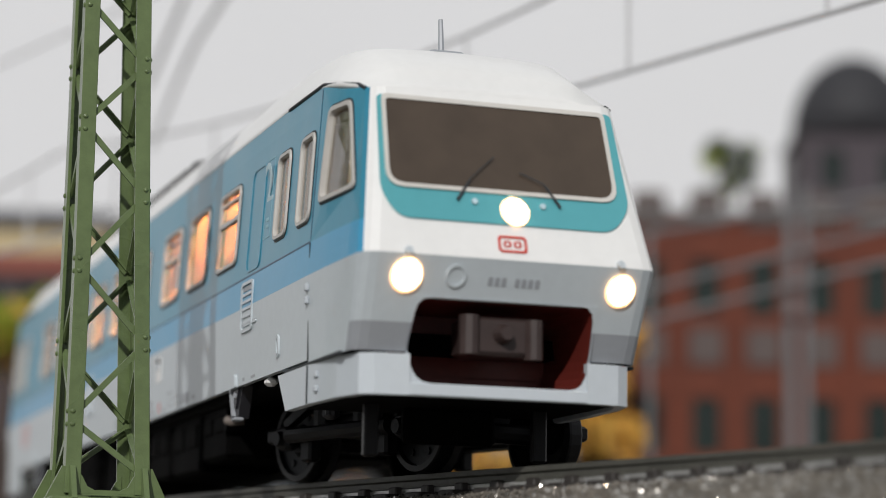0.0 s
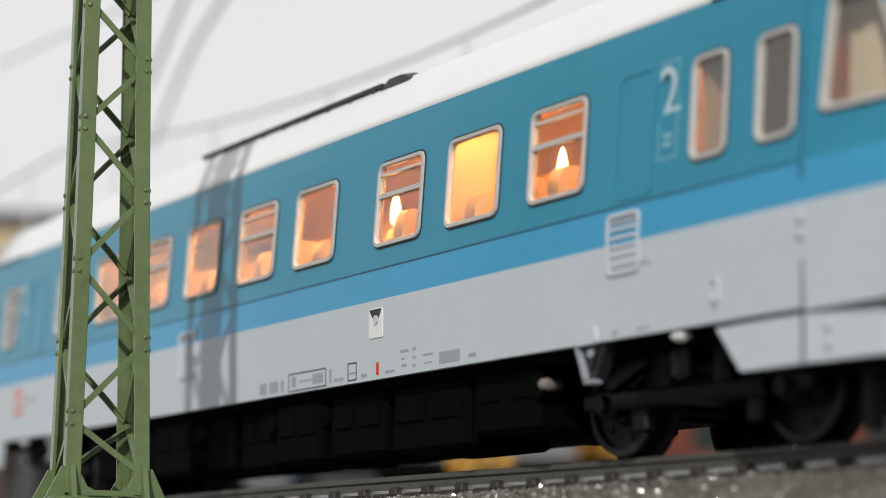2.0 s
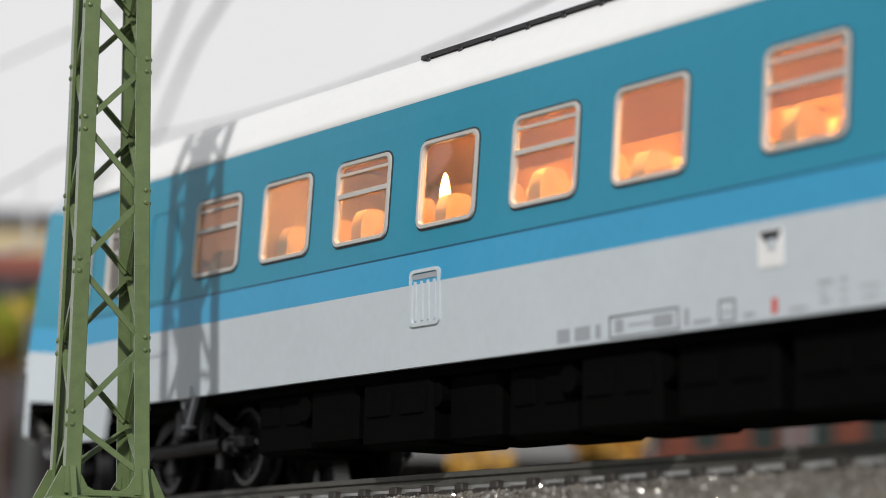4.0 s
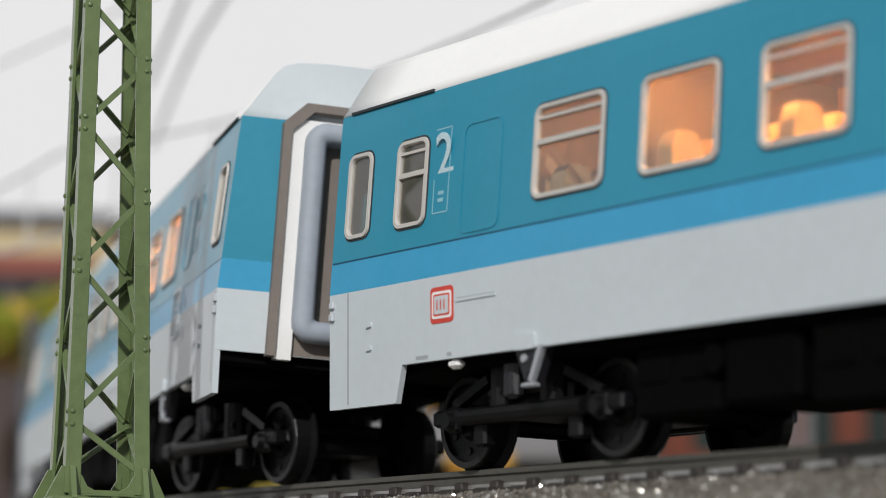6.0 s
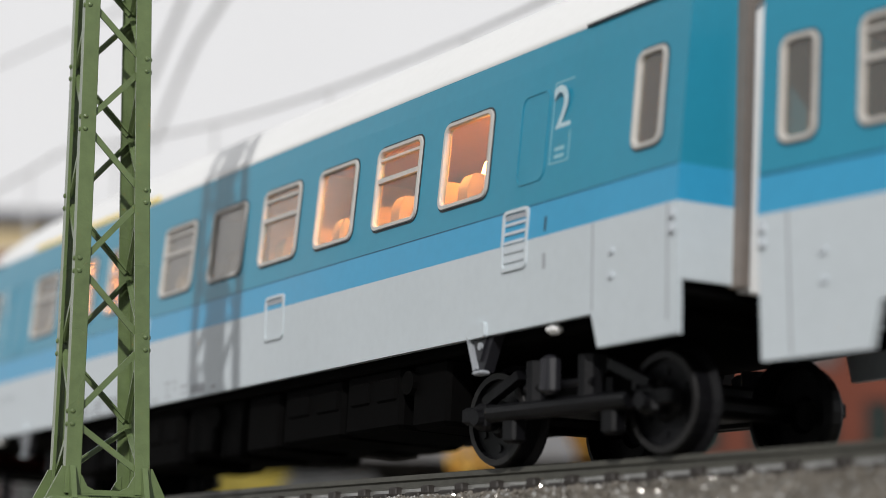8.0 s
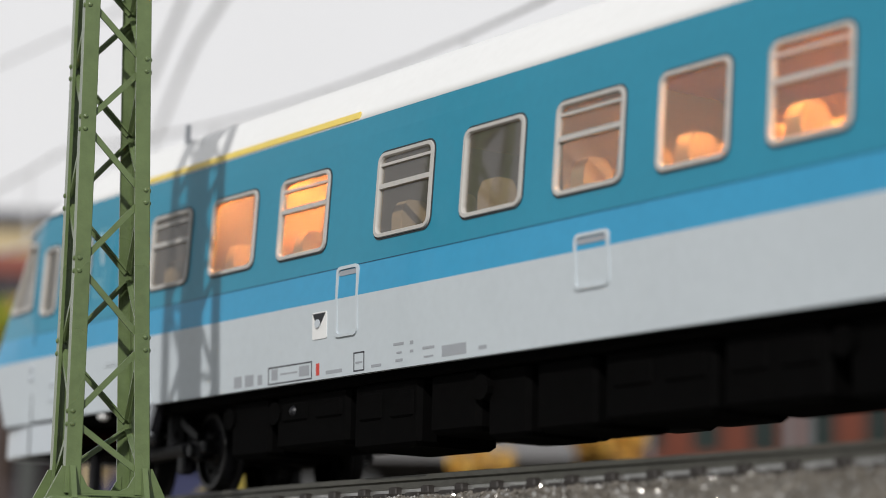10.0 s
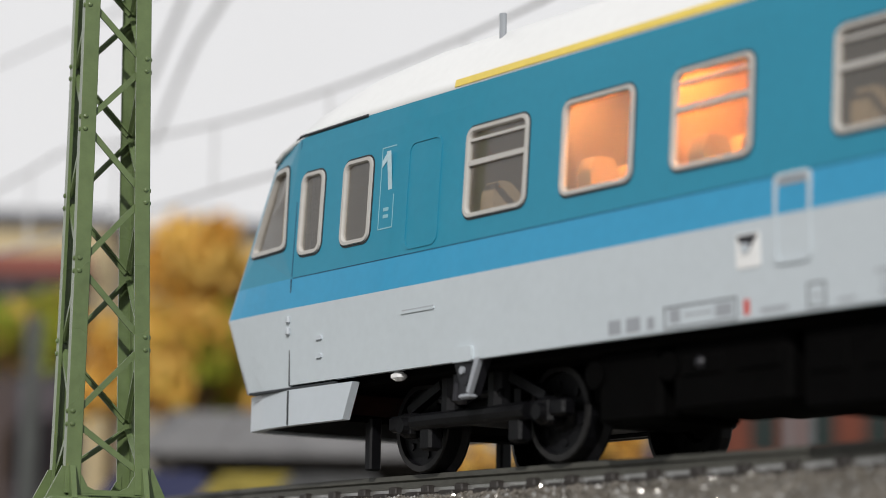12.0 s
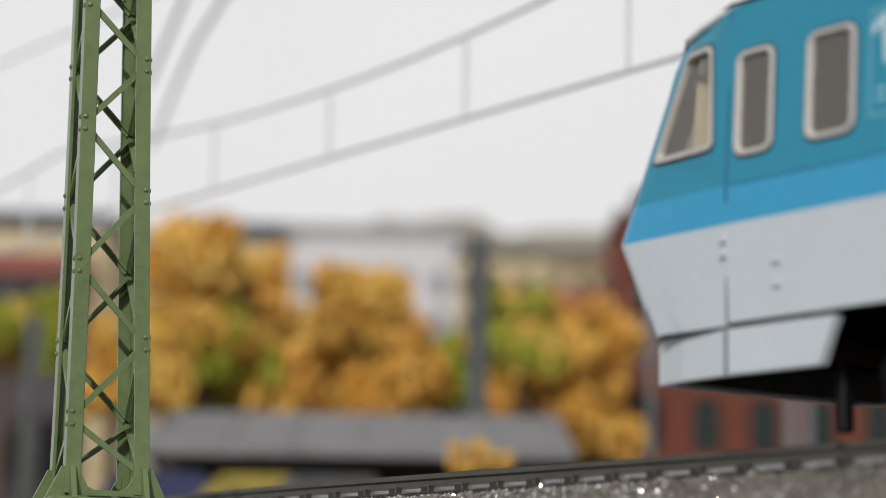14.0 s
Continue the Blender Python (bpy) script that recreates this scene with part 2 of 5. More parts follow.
for side_ in (-8.6, 8.6):
    swept("rail", [(y + side_, z) for y, z in RAILP], -620, 520, 4, [RAIL, RAILTOP, RAILFOOT_GLINT], railway, [1, 0, 0, 0, 0, 2, 0, 2, 0, 0, 0, 0])


def sleeper_mesh():
    bm = bmesh.new()
    box(bm, -1.35, 1.35, -12.2, 12.2, -4.0, -2.2, 0.15)
    for y in (-8.6, 8.6):
        for sgn in (-1, 1):
            box(bm, -0.75, 0.75, y + sgn * 1.3 - 0.55, y + sgn * 1.3 + 0.55, -2.3, -1.35, 0.15)
    me = part("sleeper", bm, SLEEPER, railway)
    return me


first = sleeper_mesh()
for i in range(150):
    s = -420 + i * 6.3
    (x0, y0), h = track(s)
    ob = first if i == 0 else new("sleeper", first.data)
    ob.parent = railway
    ob.matrix_basis = Matrix.Translation((x0 * MM, y0 * MM, 0)) @ Matrix.Rotation(h, 4, "Z")


# ---- lattice mast beside the track ----
def mast_half(z):
    """Outer half width at a height over the base."""
    h = min(z, 58.0) - 3.05
    return 4.60 - 0.01674 * h + 0.00013 * (h - 25) ** 2 - 0.014 * max(0.0, z - 58.0)


def mast_point(x, y, z):
    """The mast stands slightly out of true."""
    return (x - 0.01307 * z, y + 0.0029 * z, z)


def lattice_mast(place):
    mast = thing("lattice_mast", "green painted lattice catenary mast with riveted cross bracing", "catenary mast")
    H, L, t = 112.0, 1.72, 0.36
    for ix, iy in ((-1, -1), (1, -1), (1, 1), (-1, 1)):
        bm = bmesh.new()
        rings = []
        for k in range(17):
            z = H * k / 16
            w = mast_half(z)
            pts = [(0, 0.08), (-0.08, 0), (-L + 0.06, 0), (-L, -0.06), (-L, -t), (-t, -t), (-t, -L), (-0.06, -L), (0, -L + 0.06)]
            pts[0] = (0, -0.08)
            rings.append([mast_point(ix * (w + p), iy * (w + q), z) for p, q in pts])
        loops(bm, rings, False, True)
        part("leg", bm, MASTGREEN, mast)
    nodes = [1.8, 8.24, 16.85, 25.29, 33.59, 41.47, 48.79, 55.9, 62.7, 69.3, 75.7, 81.9, 87.9, 93.7, 99.3, 104.7, 109.9]
    for face in range(4):
        rot = Matrix.Rotation(radians(90 * face), 3, "Z")
        def at(x, y, z):
            return Vector(mast_point(*(rot @ Vector((x, y, z)))))
        for i, (za, zb) in enumerate(zip(nodes, nodes[1:])):
            sgn = 1 if (i + face) % 2 == 0 else -1
            wa, wb = mast_half(za), mast_half(zb)
            bm = bmesh.new()
            a, b = at(sgn * (wa - 0.95), -wa + 0.52, za + 0.55), at(-sgn * (wb - 0.95), -wb + 0.52, zb - 0.55)
            beam(bm, a, b, 0.66, 0.26, up=rot @ Vector((0, -1, 0)))
            beam(bm, a + rot @ Vector((0, 0.3, 0.25)), b + rot @ Vector((0, 0.3, 0.25)), 0.2, 0.5, up=rot @ Vector((0, -1, 0)))
            part("brace", bm, MASTGREEN, mast)
        for i, z in enumerate(nodes[1:]):
            sgn = -1 if (i + face) % 2 == 0 else 1
            for dz in (-0.72, 0.72):
                w = mast_half(z + dz)
                c = at(sgn * (w - 0.5), -w, z + dz)
                n = rot @ Vector((0, -1, 0))
                bm = bmesh.new()
                loops(bm, [[tuple(c + n * d + rot @ Vector((r * math.cos(k * math.pi / 4), 0, r * math.sin(k * math.pi / 4)))) for k in range(8)] for r, d in ((0.31, -0.05), (0.29, 0.08), (0.2, 0.17), (0.06, 0.21))], False, True)
                part("rivet", bm, MASTGREEN, mast)
        w = mast_half(0)
        for sx in (-1, 1):
            bm = bmesh.new()
            tri = [(-w + 0.3, -0.6), (-w - 2.0, -0.6), (-w - 0.25, 2.95), (-w + 0.3, 2.95)]
            x = sx * (w - 0.75)
            loops(bm, [[tuple(rot @ Vector((x + d, y, z))) for y, z in tri] for d in (-0.3, 0.3)], False, True)
            part("gusset", bm, MASTGREEN, mast)
            bm = bmesh.new()
            fil = [(w - 1.3, 0.0), (w - 1.3, 2.6), (w - 1.9, 1.9), (w - 2.5, 0.8), (w - 3.4, 0.35), (w - 3.6, 0.0)]
            loops(bm, [[tuple(rot @ Vector((sx * u, -w + 0.12 + d, z))) for u, z in fil] for d in (0, 0.4)], False, True)
            part("corner_fillet", bm, MASTGREEN, mast)
        bm = bmesh.new()
        beam(bm, rot @ Vector((-w + 1.0, -w + 0.4, 0.1)), rot @ Vector((w - 1.0, -w + 0.4, 0.1)), 0.5, 0.6)
        part("foot_bar", bm, MASTGREEN, mast)
    bm = bmesh.new()
    box(bm, -6.7, 6.7, -6.7, 6.7, -1.3, -0.5, 0.2)
    part("base_plate", bm, MASTGREEN, mast)
    mast.matrix_basis = place
    return mast


MAST_POSE = Matrix.Translation((-0.001804, -0.0387, -0.00305)) @ Matrix.Rotation(1.30833, 4, "Z")
lattice_mast(MAST_POSE)
bm = bmesh.new()
box(bm, -8, 8, -8, 8, -22.5, -1.35, 0.4)
foot = tagged(part("mast_foundation", bm, CONCRETE, None), "grey concrete foundation block under the lattice mast", "foundation")
foot.matrix_basis = MAST_POSE


# ---- overhead line of the track behind ----
WIRE = material("wire_grey", (0.60, 0.60, 0.61), 0.5, vary=0.1)


def overhead(y, zc, zm, x0, x1, span, start):
    line = thing("overhead_line", "grey contact wire hung from a sagging carrier by droppers", "overhead line")
    def zmsg(x):
        u = ((x - start) / span) % 1.0
        return zm + 28 * (u - 0.5) ** 2
    bm = bmesh.new()
    tube(bm, (x0, y, zc), (x1, y, zc), 0.46, 6)
    part("contact_wire", bm, WIRE, line)
    bm = bmesh.new()
    tube(bm, (x0, y, 121.0), (x1, y, 121.0), 0.35, 6)
    part("feeder_wire", bm, WIRE, line)
    bm = bmesh.new()
    n = 60
    for i in range(n):
        a, b = x0 + (x1 - x0) * i / n, x0 + (x1 - x0) * (i + 1) / n
        tube(bm, (a, y, zmsg(a)), (b, y, zmsg(b)), 0.44, 6)
    part("carrier_wire", bm, WIRE, line)
    x = -85 - 45 * 12
    while x < x1:
        bm = bmesh.new()
        tube(bm, (x, y, zc), (x, y, zmsg(x)), 0.36, 6)
        part("dropper", bm, WIRE, line)
        x += 44.6
    for x in (x0, x1):
        bm = bmesh.new()
        box(bm, x - 2, x + 2, y - 2, y + 2, -26, 126, 0.3)
        part("end_post", bm, MASTGREEN, line)
    def aloft(u, v, dep):
        return (EYE + (AHEAD + SIDE * U(u) + UP * Vv(v)) * dep) / MM
    for bend in (((402, -12, 0.58), (348, 72, 0.60), (312, 150, 0.61), (268, 262, 0.62)), ((330, -12, 0.58), (300, 60, 0.60), (262, 150, 0.62))):
        bm = bmesh.new()
        for p, q in zip(bend, bend[1:]):
            tube(bm, aloft(*p), aloft(*q), 0.78, 8)
        part("stay_tube", bm, WIRE, line, "grey slanting stay tube")
    return line


overhead(75.0, 72.0, 85.6, -760, 330, 216, -248)


# ---- the distance: painted wall, houses, trees, station roof ----
GROUND_Z = -0.026
HEAD = math.atan2(AHEAD.y, AHEAD.x) - math.pi / 2


def spot(u, depth, turn=0.0):
    """A pose on the ground, facing the near track, u to the right in view units at that depth."""
    p = at_view(u, 0, depth)
    return Matrix.Translation((p.x, p.y, GROUND_Z)) @ Matrix.Rotation(HEAD + radians(turn), 4, "Z")


def height(v, depth):
    """Height over the ground, in millimetres, of the view line v at that depth."""
    return (EYE.z + depth * (AHEAD.z + UP.z * v) - GROUND_Z) / MM


PALEROOF = material("weathered_pale_roof", (0.26, 0.26, 0.25), 0.8, vary=0.25, scale=90)
PALEWIN = material("hazy_window", (0.20, 0.21, 0.24), 0.4, vary=0.3, scale=90)
SKYWALL = material("pale_backdrop", (0.775, 0.785, 0.81), 0.9, vary=0.03, scale=3)
bm = bmesh.new()
p0, p1 = at_view(-1.2, 0, 2.2), at_view(1.2, 0, 2.2)
vs = [bm.verts.new(v) for v in ((p0.x, p0.y, -0.3), (p1.x, p1.y, -0.3), (p1.x, p1.y, 2.6), (p0.x, p0.y, 2.6))]
bm.faces.new(vs)
tagged(part("backdrop", bm, SKYWALL, None), "pale grey painted sky wall behind the layout", "backdrop", kind="structure")

BRICK = material("red_brick_wall", (0.135, 0.034, 0.017), 0.8, vary=0.3, scale=250, bump=0.4)
STONE = material("pale_lintel_stone", (0.11, 0.085, 0.08), 0.8, vary=0.15, scale=200)
DARKWIN = material("dark_window", (0.010, 0.022, 0.018), 0.25, vary=0.3, scale=200)
SLATE = material("dark_slate", (0.03, 0.03, 0.035), 0.7, vary=0.3, scale=200)
MAUVE = material("mauve_plaster", (0.075, 0.062, 0.072), 0.8, vary=0.15, scale=120)
PALEWALL = material("pale_plaster", (0.58, 0.57, 0.58), 0.8, vary=0.12, scale=90)
CREAM = material("cream_plaster", (0.55, 0.44, 0.26), 0.8, vary=0.2, scale=90)
ROOFGREY = material("station_roof_grey", (0.175, 0.17, 0.17), 0.7, vary=0.25, scale=80)
POST = material("post_grey_green", (0.085, 0.09, 0.085), 0.6, vary=0.2, scale=150)
DARKWOOD = material("dark_timber", (0.035, 0.03, 0.025), 0.7, vary=0.3, scale=150)
PIPE = material("galvanised_rail", (0.17, 0.165, 0.17), 0.45, vary=0.1)
REDROOF = material("red_roof_tile", (0.22, 0.06, 0.04), 0.8, vary=0.25, scale=150)
LEAF = [material("leaf_orange", (0.72, 0.38, 0.06), 0.6, vary=0.4, scale=120), material("leaf_yellow", (0.82, 0.52, 0.11), 0.6, vary=0.35, scale=120),
        material("leaf_green", (0.34, 0.40, 0.03), 0.6, vary=0.35, scale=120), material("leaf_dark", (0.03, 0.045, 0.02), 0.7, vary=0.3, scale=120)]
BARK = material("bark_brown", (0.08, 0.05, 0.03), 0.9, vary=0.3, scale=300)


def tree(label, m, w, h0, h1, mats, seed, n=900, category="tree", depth_=0.8):
    """Trunk, limbs and a ragged crown of small leaves, w wide, from h0 to h1."""
    rg = random.Random(seed)
    t = thing("tree" if category == "tree" else "bush", label, category)
    bm = bmesh.new()
    tube(bm, (0, 0, 0), (0, 0, h0 + (h1 - h0) * 0.35), max(w * 0.05, 1.2), 7, r2=max(w * 0.03, 0.6))
    for i in range(6):
        a = rg.uniform(0, 6.28)
        tube(bm, (0, 0, h0 + (h1 - h0) * rg.uniform(0.0, 0.3)), (math.cos(a) * w * 0.3, math.sin(a) * w * 0.25, h0 + (h1 - h0) * rg.uniform(0.4, 0.8)), max(w * 0.02, 0.5), 5, r2=0.3)
    part("trunk", bm, BARK, t)
    clumps = [(rg.uniform(-0.36, 0.36) * w, rg.uniform(-0.3, 0.3) * w * depth_, h0 + (h1 - h0) * rg.uniform(0.12, 0.88), rg.uniform(0.12, 0.22) * w, rg.randrange(len(mats))) for _ in range(22)]
    bm = bmesh.new()
    for i in range(n):
        cx, cy, cz, cr, cm = rg.choice(clumps)
        d = Vector((rg.gauss(0, 1), rg.gauss(0, 1), rg.gauss(0, 1))).normalized() * cr * rg.random() ** 0.4
        c = Vector((cx, cy, cz)) + d
        if c.z < 1.5:
            c.z = 1.5 + rg.random() * 3
        q = Euler((rg.uniform(0, 6), rg.uniform(0, 6), rg.uniform(0, 6))).to_matrix()
        s_ = w * rg.uniform(0.035, 0.075)
        vs = [vert(bm, c + q @ Vector(p) * s_) for p in ((-1, 0, 0), (0, -0.5, 0.15), (1, 0, 0), (0, 0.5, 0.15))]
        f = bm.faces.new(vs)
        f.material_index = cm if rg.random() < 0.8 else rg.randrange(len(mats))
    me = bpy.data.meshes.new("crown")
    bm.to_mesh(me)
    bm.free()
    for mt in mats:
        me.materials.append(mt)
    ob = new("crown", me)
    ob.parent = t
    t.matrix_basis = m
    return t


def house(label, m, w, h, dep, wall_mat, roof_mat, rows, cols, win_w, win_h, sill, pitch=0.0, stone=False, row_step=None, name="house"):
    """A block with window openings set into its front, corner piers, cornice and roof."""
    t = thing(name, label, "building")
    holes, cells = [], []
    step = w / cols
    rs = row_step or (h - sill) / rows
    for r in range(rows):
        for c in range(cols):
            x0 = -w / 2 + step * (c + 0.5) - win_w / 2
            z0 = sill + r * rs
            if z0 + win_h < h - 1:
                cells.append((x0, z0))
                holes.append(rr(x0, x0 + win_w, z0, z0 + win_h, win_w * 0.12, 2))
    bm = bmesh.new()
    sheet(bm, [(-w / 2, 0), (w / 2, 0), (w / 2, h), (-w / 2, h)], holes, [], lambda u, v, d: (u, d, v), 2.5, lambda u, v: 0)
    part("front_wall", bm, wall_mat, t)
    bm = bmesh.new()
    box(bm, -w / 2, -w / 2 + 2, 2.5, dep, 0, h)
    box(bm, w / 2 - 2, w / 2, 2.5, dep, 0, h)
    box(bm, -w / 2, w / 2, dep, dep + 2, 0, h)
    part("outer_wall", bm, wall_mat, t)
    for x0, z0 in cells:
        bm = bmesh.new()
        box(bm, x0 - 0.2, x0 + win_w + 0.2, 1.6, 2.2, z0 - 0.2, z0 + win_h + 0.2)
        wn = part("window", bm, PALEWIN if wall_mat == PALEWALL else DARKWIN, t)
        bm = bmesh.new()
        box(bm, x0 + win_w / 2 - 0.25, x0 + win_w / 2 + 0.25, 1.1, 1.6, z0, z0 + win_h)
        box(bm, x0, x0 + win_w, 1.1, 1.6, z0 + win_h * 0.62, z0 + win_h * 0.62 + 0.5)
        part("glazing_bar", bm, SLATE, wn)
        if stone:
            bm = bmesh.new()
            box(bm, x0 - 1.2, x0 + win_w + 1.2, -1.2, 0.4, z0 + win_h + 13, z0 + win_h + 28, 0.5)
            part("lintel", bm, STONE, t)
    if stone:
        for c in range(cols + 1):
            bm = bmesh.new()
            x = -w / 2 + step * c
            box(bm, x - 2.2, x + 2.2, -2.2, 0.2, 0, h, 0.4)
            part("pier", bm, wall_mat, t)
    bm = bmesh.new()
    if pitch:
        loops(bm, [[(x, -3, h), (x, dep / 2, h + pitch), (x, dep + 4, h)] for x in (-w / 2 - 3, w / 2 + 3)], False, True)
    else:
        box(bm, -w / 2 - 2, w / 2 + 2, -3, dep + 3, h, h + 3, 0.5)
    part("roof", bm, roof_mat, t)
    t.matrix_basis = m
    return t


# brick works building
D = 0.92
k = 1000 * D / 3983.5
hb = height(Vv(378), D)
house("long red brick factory building with dark arched windows", spot(U(1350), D), 505 * k, hb, 70, BRICK, ROOFGREY, 4, 5, 50 * k, 98 * k, height(Vv(800), D), 0, True, 245 * k, "factory")
for i, (ya, yb) in enumerate(((520, 395), (575, 455), (418, 335))):
    ln = thing("pipe_rail", "pale grey galvanised pipe rail before the brick factory", "railing", "pipe rails")
    d2 = 0.62
    a, b = at_view(U(1120), Vv(ya), d2), at_view(U(1600), Vv(yb), d2)
    bm = bmesh.new()
    tube(bm, a / MM, b / MM, 0.85, 6)
    part("pipe", bm, PIPE, ln)
    for x in (1150, 1640):
        t_ = (x - 1120) / 480
        c = a.lerp(b, t_)
        bm = bmesh.new()
        tube(bm, (c.x / MM, c.y / MM, -26), (c.x / MM, c.y / MM, c.z / MM), 0.8, 6)
        part("post", bm, PIPE, ln)
post = thing("signal_post", "pale grey steel post before the brick factory", "post")
for x, y0, y1, r in ((1395, 280, 600, 1.6), (1425, 330, 640, 1.3)):
    c = at_view(U(x), Vv(y0), 0.64)
    bm = bmesh.new()
    tube(bm, (c.x / MM, c.y / MM, -26), (c.x / MM, c.y / MM, c.z / MM), r, 8)
    part("tube", bm, PIPE, post)
# tower with a dark dome
D = 1.15
k = 1000 * D / 3983.5
tw = house("mauve plastered tower under a dark slate dome", spot(U(1530), D), 215 * k, height(Vv(215), D), 60, MAUVE, SLATE, 4, 2, 40 * k, 70 * k, height(Vv(430), D), 0, False, 110 * k, "tower")
bm = bmesh.new()
zt = height(Vv(215), D)
rings = []
for i in range(9):
    a = radians(90 * i / 8)
    r = 112 * k * math.cos(a) + 0.3
    rings.append([(r * math.cos(j * math.pi / 10), 28 + r * math.sin(j * math.pi / 10), zt + 3 + 150 * k * math.sin(a)) for j in range(20)])
loops(bm, rings, False, True)
part("dome", bm, SLATE, tw, "dark slate dome", smooth=True)
D = 0.98
k = 1000 * D / 3983.5
tree("small dark green tree behind the factory roof", spot(U(1292), D), 105 * k, height(Vv(350), D), height(Vv(222), D), [LEAF[3], LEAF[3], LEAF[2]], 21, 1500)

# autumn trees
D = 0.86
k = 1000 * D / 3983.5
for i, (x, w, yt, yb, mats) in enumerate(((375, 250, 385, 700, (0, 1, 1, 0)), (430, 150, 392, 620, (1, 1, 0)), (330, 170, 560, 745, (2, 0, 1)), (480, 230, 500, 740, (1, 0, 0)), (650, 200, 478, 620, (1, 1, 0)), (560, 250, 560, 745, (0, 1, 0)), (700, 230, 565, 750, (0, 0, 1)), (800, 140, 575, 740, (2, 2, 3)), (925, 150, 560, 700, (2, 1, 2)), (1000, 240, 500, 800, (0, 1, 0)), (1055, 130, 640, 815, (1, 0)), (20, 190, 525, 640, (2, 2, 1)), (220, 150, 560, 760, (0, 1)), (620, 210, 590, 750, (1, 0, 1)), (760, 190, 585, 750, (0, 1, 0)), (420, 210, 590, 750, (1, 2, 0)), (940, 190, 560, 790, (1, 0, 0)), (300, 190, 610, 745, (1, 0)), (480, 190, 615, 745, (0, 1)), (545, 150, 620, 745, (1, 1, 0)), (700, 170, 610, 750, (0, 1)))):
    tree("orange and yellow autumn tree with a loose ragged crown" if 2 not in mats else "yellow-green tree with a loose ragged crown", spot(U(x), D + 0.03 * (i % 4) - (0.07 if 2 in mats else 0)), w * k * 1.22, height(Vv(yb), D), height(Vv(yt), D), [LEAF[j] for j in mats], 40 + i, 2000)
for i, (x, w, yt, d2) in enumerate(((830, 80, 782, 0.55), (1105, 80, 738, 0.6), (890, 50, 800, 0.56))):
    kk = 1000 * d2 / 3983.5
    tree("low orange autumn bush beside the railway", spot(U(x), d2), w * kk, height(Vv(850), d2), height(Vv(yt), d2), [LEAF[0], LEAF[1]], 80 + i, 900, "bush")

# station roof with a low pitch on posts
D = 0.66
k = 1000 * D / 3983.5
st = thing("station_roof", "long grey pitched platform roof on dark posts", "platform roof")
bm = bmesh.new()
za, zb, w = height(Vv(822), D), height(Vv(722), D), 760 * k
loops(bm, [[(x, -14, za), (x, -14, za + 1.5), (x * 0.93, 30, zb), (x, 74, za + 1.5), (x, 74, za)] for x in (-w / 2, w / 2)], False, True)
part("roof_sheet", bm, ROOFGREY, st)
for i in range(7):
    bm = bmesh.new()
    x = -w / 2 + 4 + i * (w - 8) / 6
    beam(bm, (x, -14.2, za + 1.6), (x * 0.94, 30, zb + 0.6), 1.0, 0.8)
    part("roof_rib", bm, PIPE, st)
    bm = bmesh.new()
    box(bm, x - 1.3, x + 1.3, 10, 12.6, 0, za, 0.2)
    part("post", bm, DARKWOOD, st)
bm = bmesh.new()
box(bm, -w / 2 + 5, w / 2 - 5, 34, 37, 0, za)
part("back_wall", bm, DARKWOOD, st)
st.matrix_basis = spot(U(640), D, -2)
# parked cars beside the platform
for x, col, nm in ((315, (0.012, 0.016, 0.07), "dark blue"), (490, (0.26, 0.20, 0.02), "dull yellow"), (610, (0.06, 0.06, 0.06), "black")):
    d2 = 0.60
    kk = 1000 * d2 / 3983.5
    c = thing("car", nm + " parked model car beside the platform", "car", "parked cars")
    paint = material("car_paint_" + nm.replace(" ", "_"), col, 0.3, coat=0.5)
    bm = bmesh.new()
    z = height(Vv(892), d2)
    prof = [(-24, 0), (24, 0), (24, 6), (15, 8), (9, 15), (-12, 15), (-19, 8), (-24, 7)]
    loops(bm, [[(a, y, z - 9 + b) for a, b in prof] for y in (-9, 9)], False, True)
    part("body", bm, paint, c)
    for wx in (-14, 14):
        bm = bmesh.new()
        tube(bm, (wx, -9.4, z - 9), (wx, 9.4, z - 9), 3.6, 12)
        part("wheel", bm, SLATE, c)
    bm = bmesh.new()
    box(bm, -40, 40, -14, 14, 0, z - 12.6, 0.5)
    part("parking_plinth", bm, CONCRETE, c)
    c.matrix_basis = spot(U(x), d2)
# row of far houses
D = 1.35
k = 1000 * D / 3983.5
for x, w, yt, wm, rm, p, lab in ((660, 300, 418, PALEWALL, PALEROOF, 12, "pale plastered house with a weathered grey roof"), (60, 260, 415, CREAM, SLATE, 16, "cream house with a dark roof"), (930, 250, 455, CREAM, SLATE, 10, "ochre house with a dark roof"), (420, 190, 430, CREAM, SLATE, 16, "ochre house with a dark roof"), (1050, 120, 470, CREAM, REDROOF, 14, "ochre house with a red roof")):
    house(lab, spot(U(x), D), w * k, height(Vv(yt), D), 60, wm, rm, 3, 5, 26 * k, 44 * k, height(Vv(600), D), p, False, 70 * k)
D = 0.95
k = 1000 * D / 3983.5
house("low house with a red tiled roof and dark grey front", spot(U(50), D), 170 * k, height(Vv(500), D), 45, MAUVE, REDROOF, 2, 3, 26 * k, 60 * k, height(Vv(690), D), 13, False, 110 * k)
house("low shed with a red tiled roof", spot(U(1000), D), 150 * k, height(Vv(545), D), 40, BRICK, REDROOF, 1, 3, 22 * k, 40 * k, height(Vv(640), D), 11)
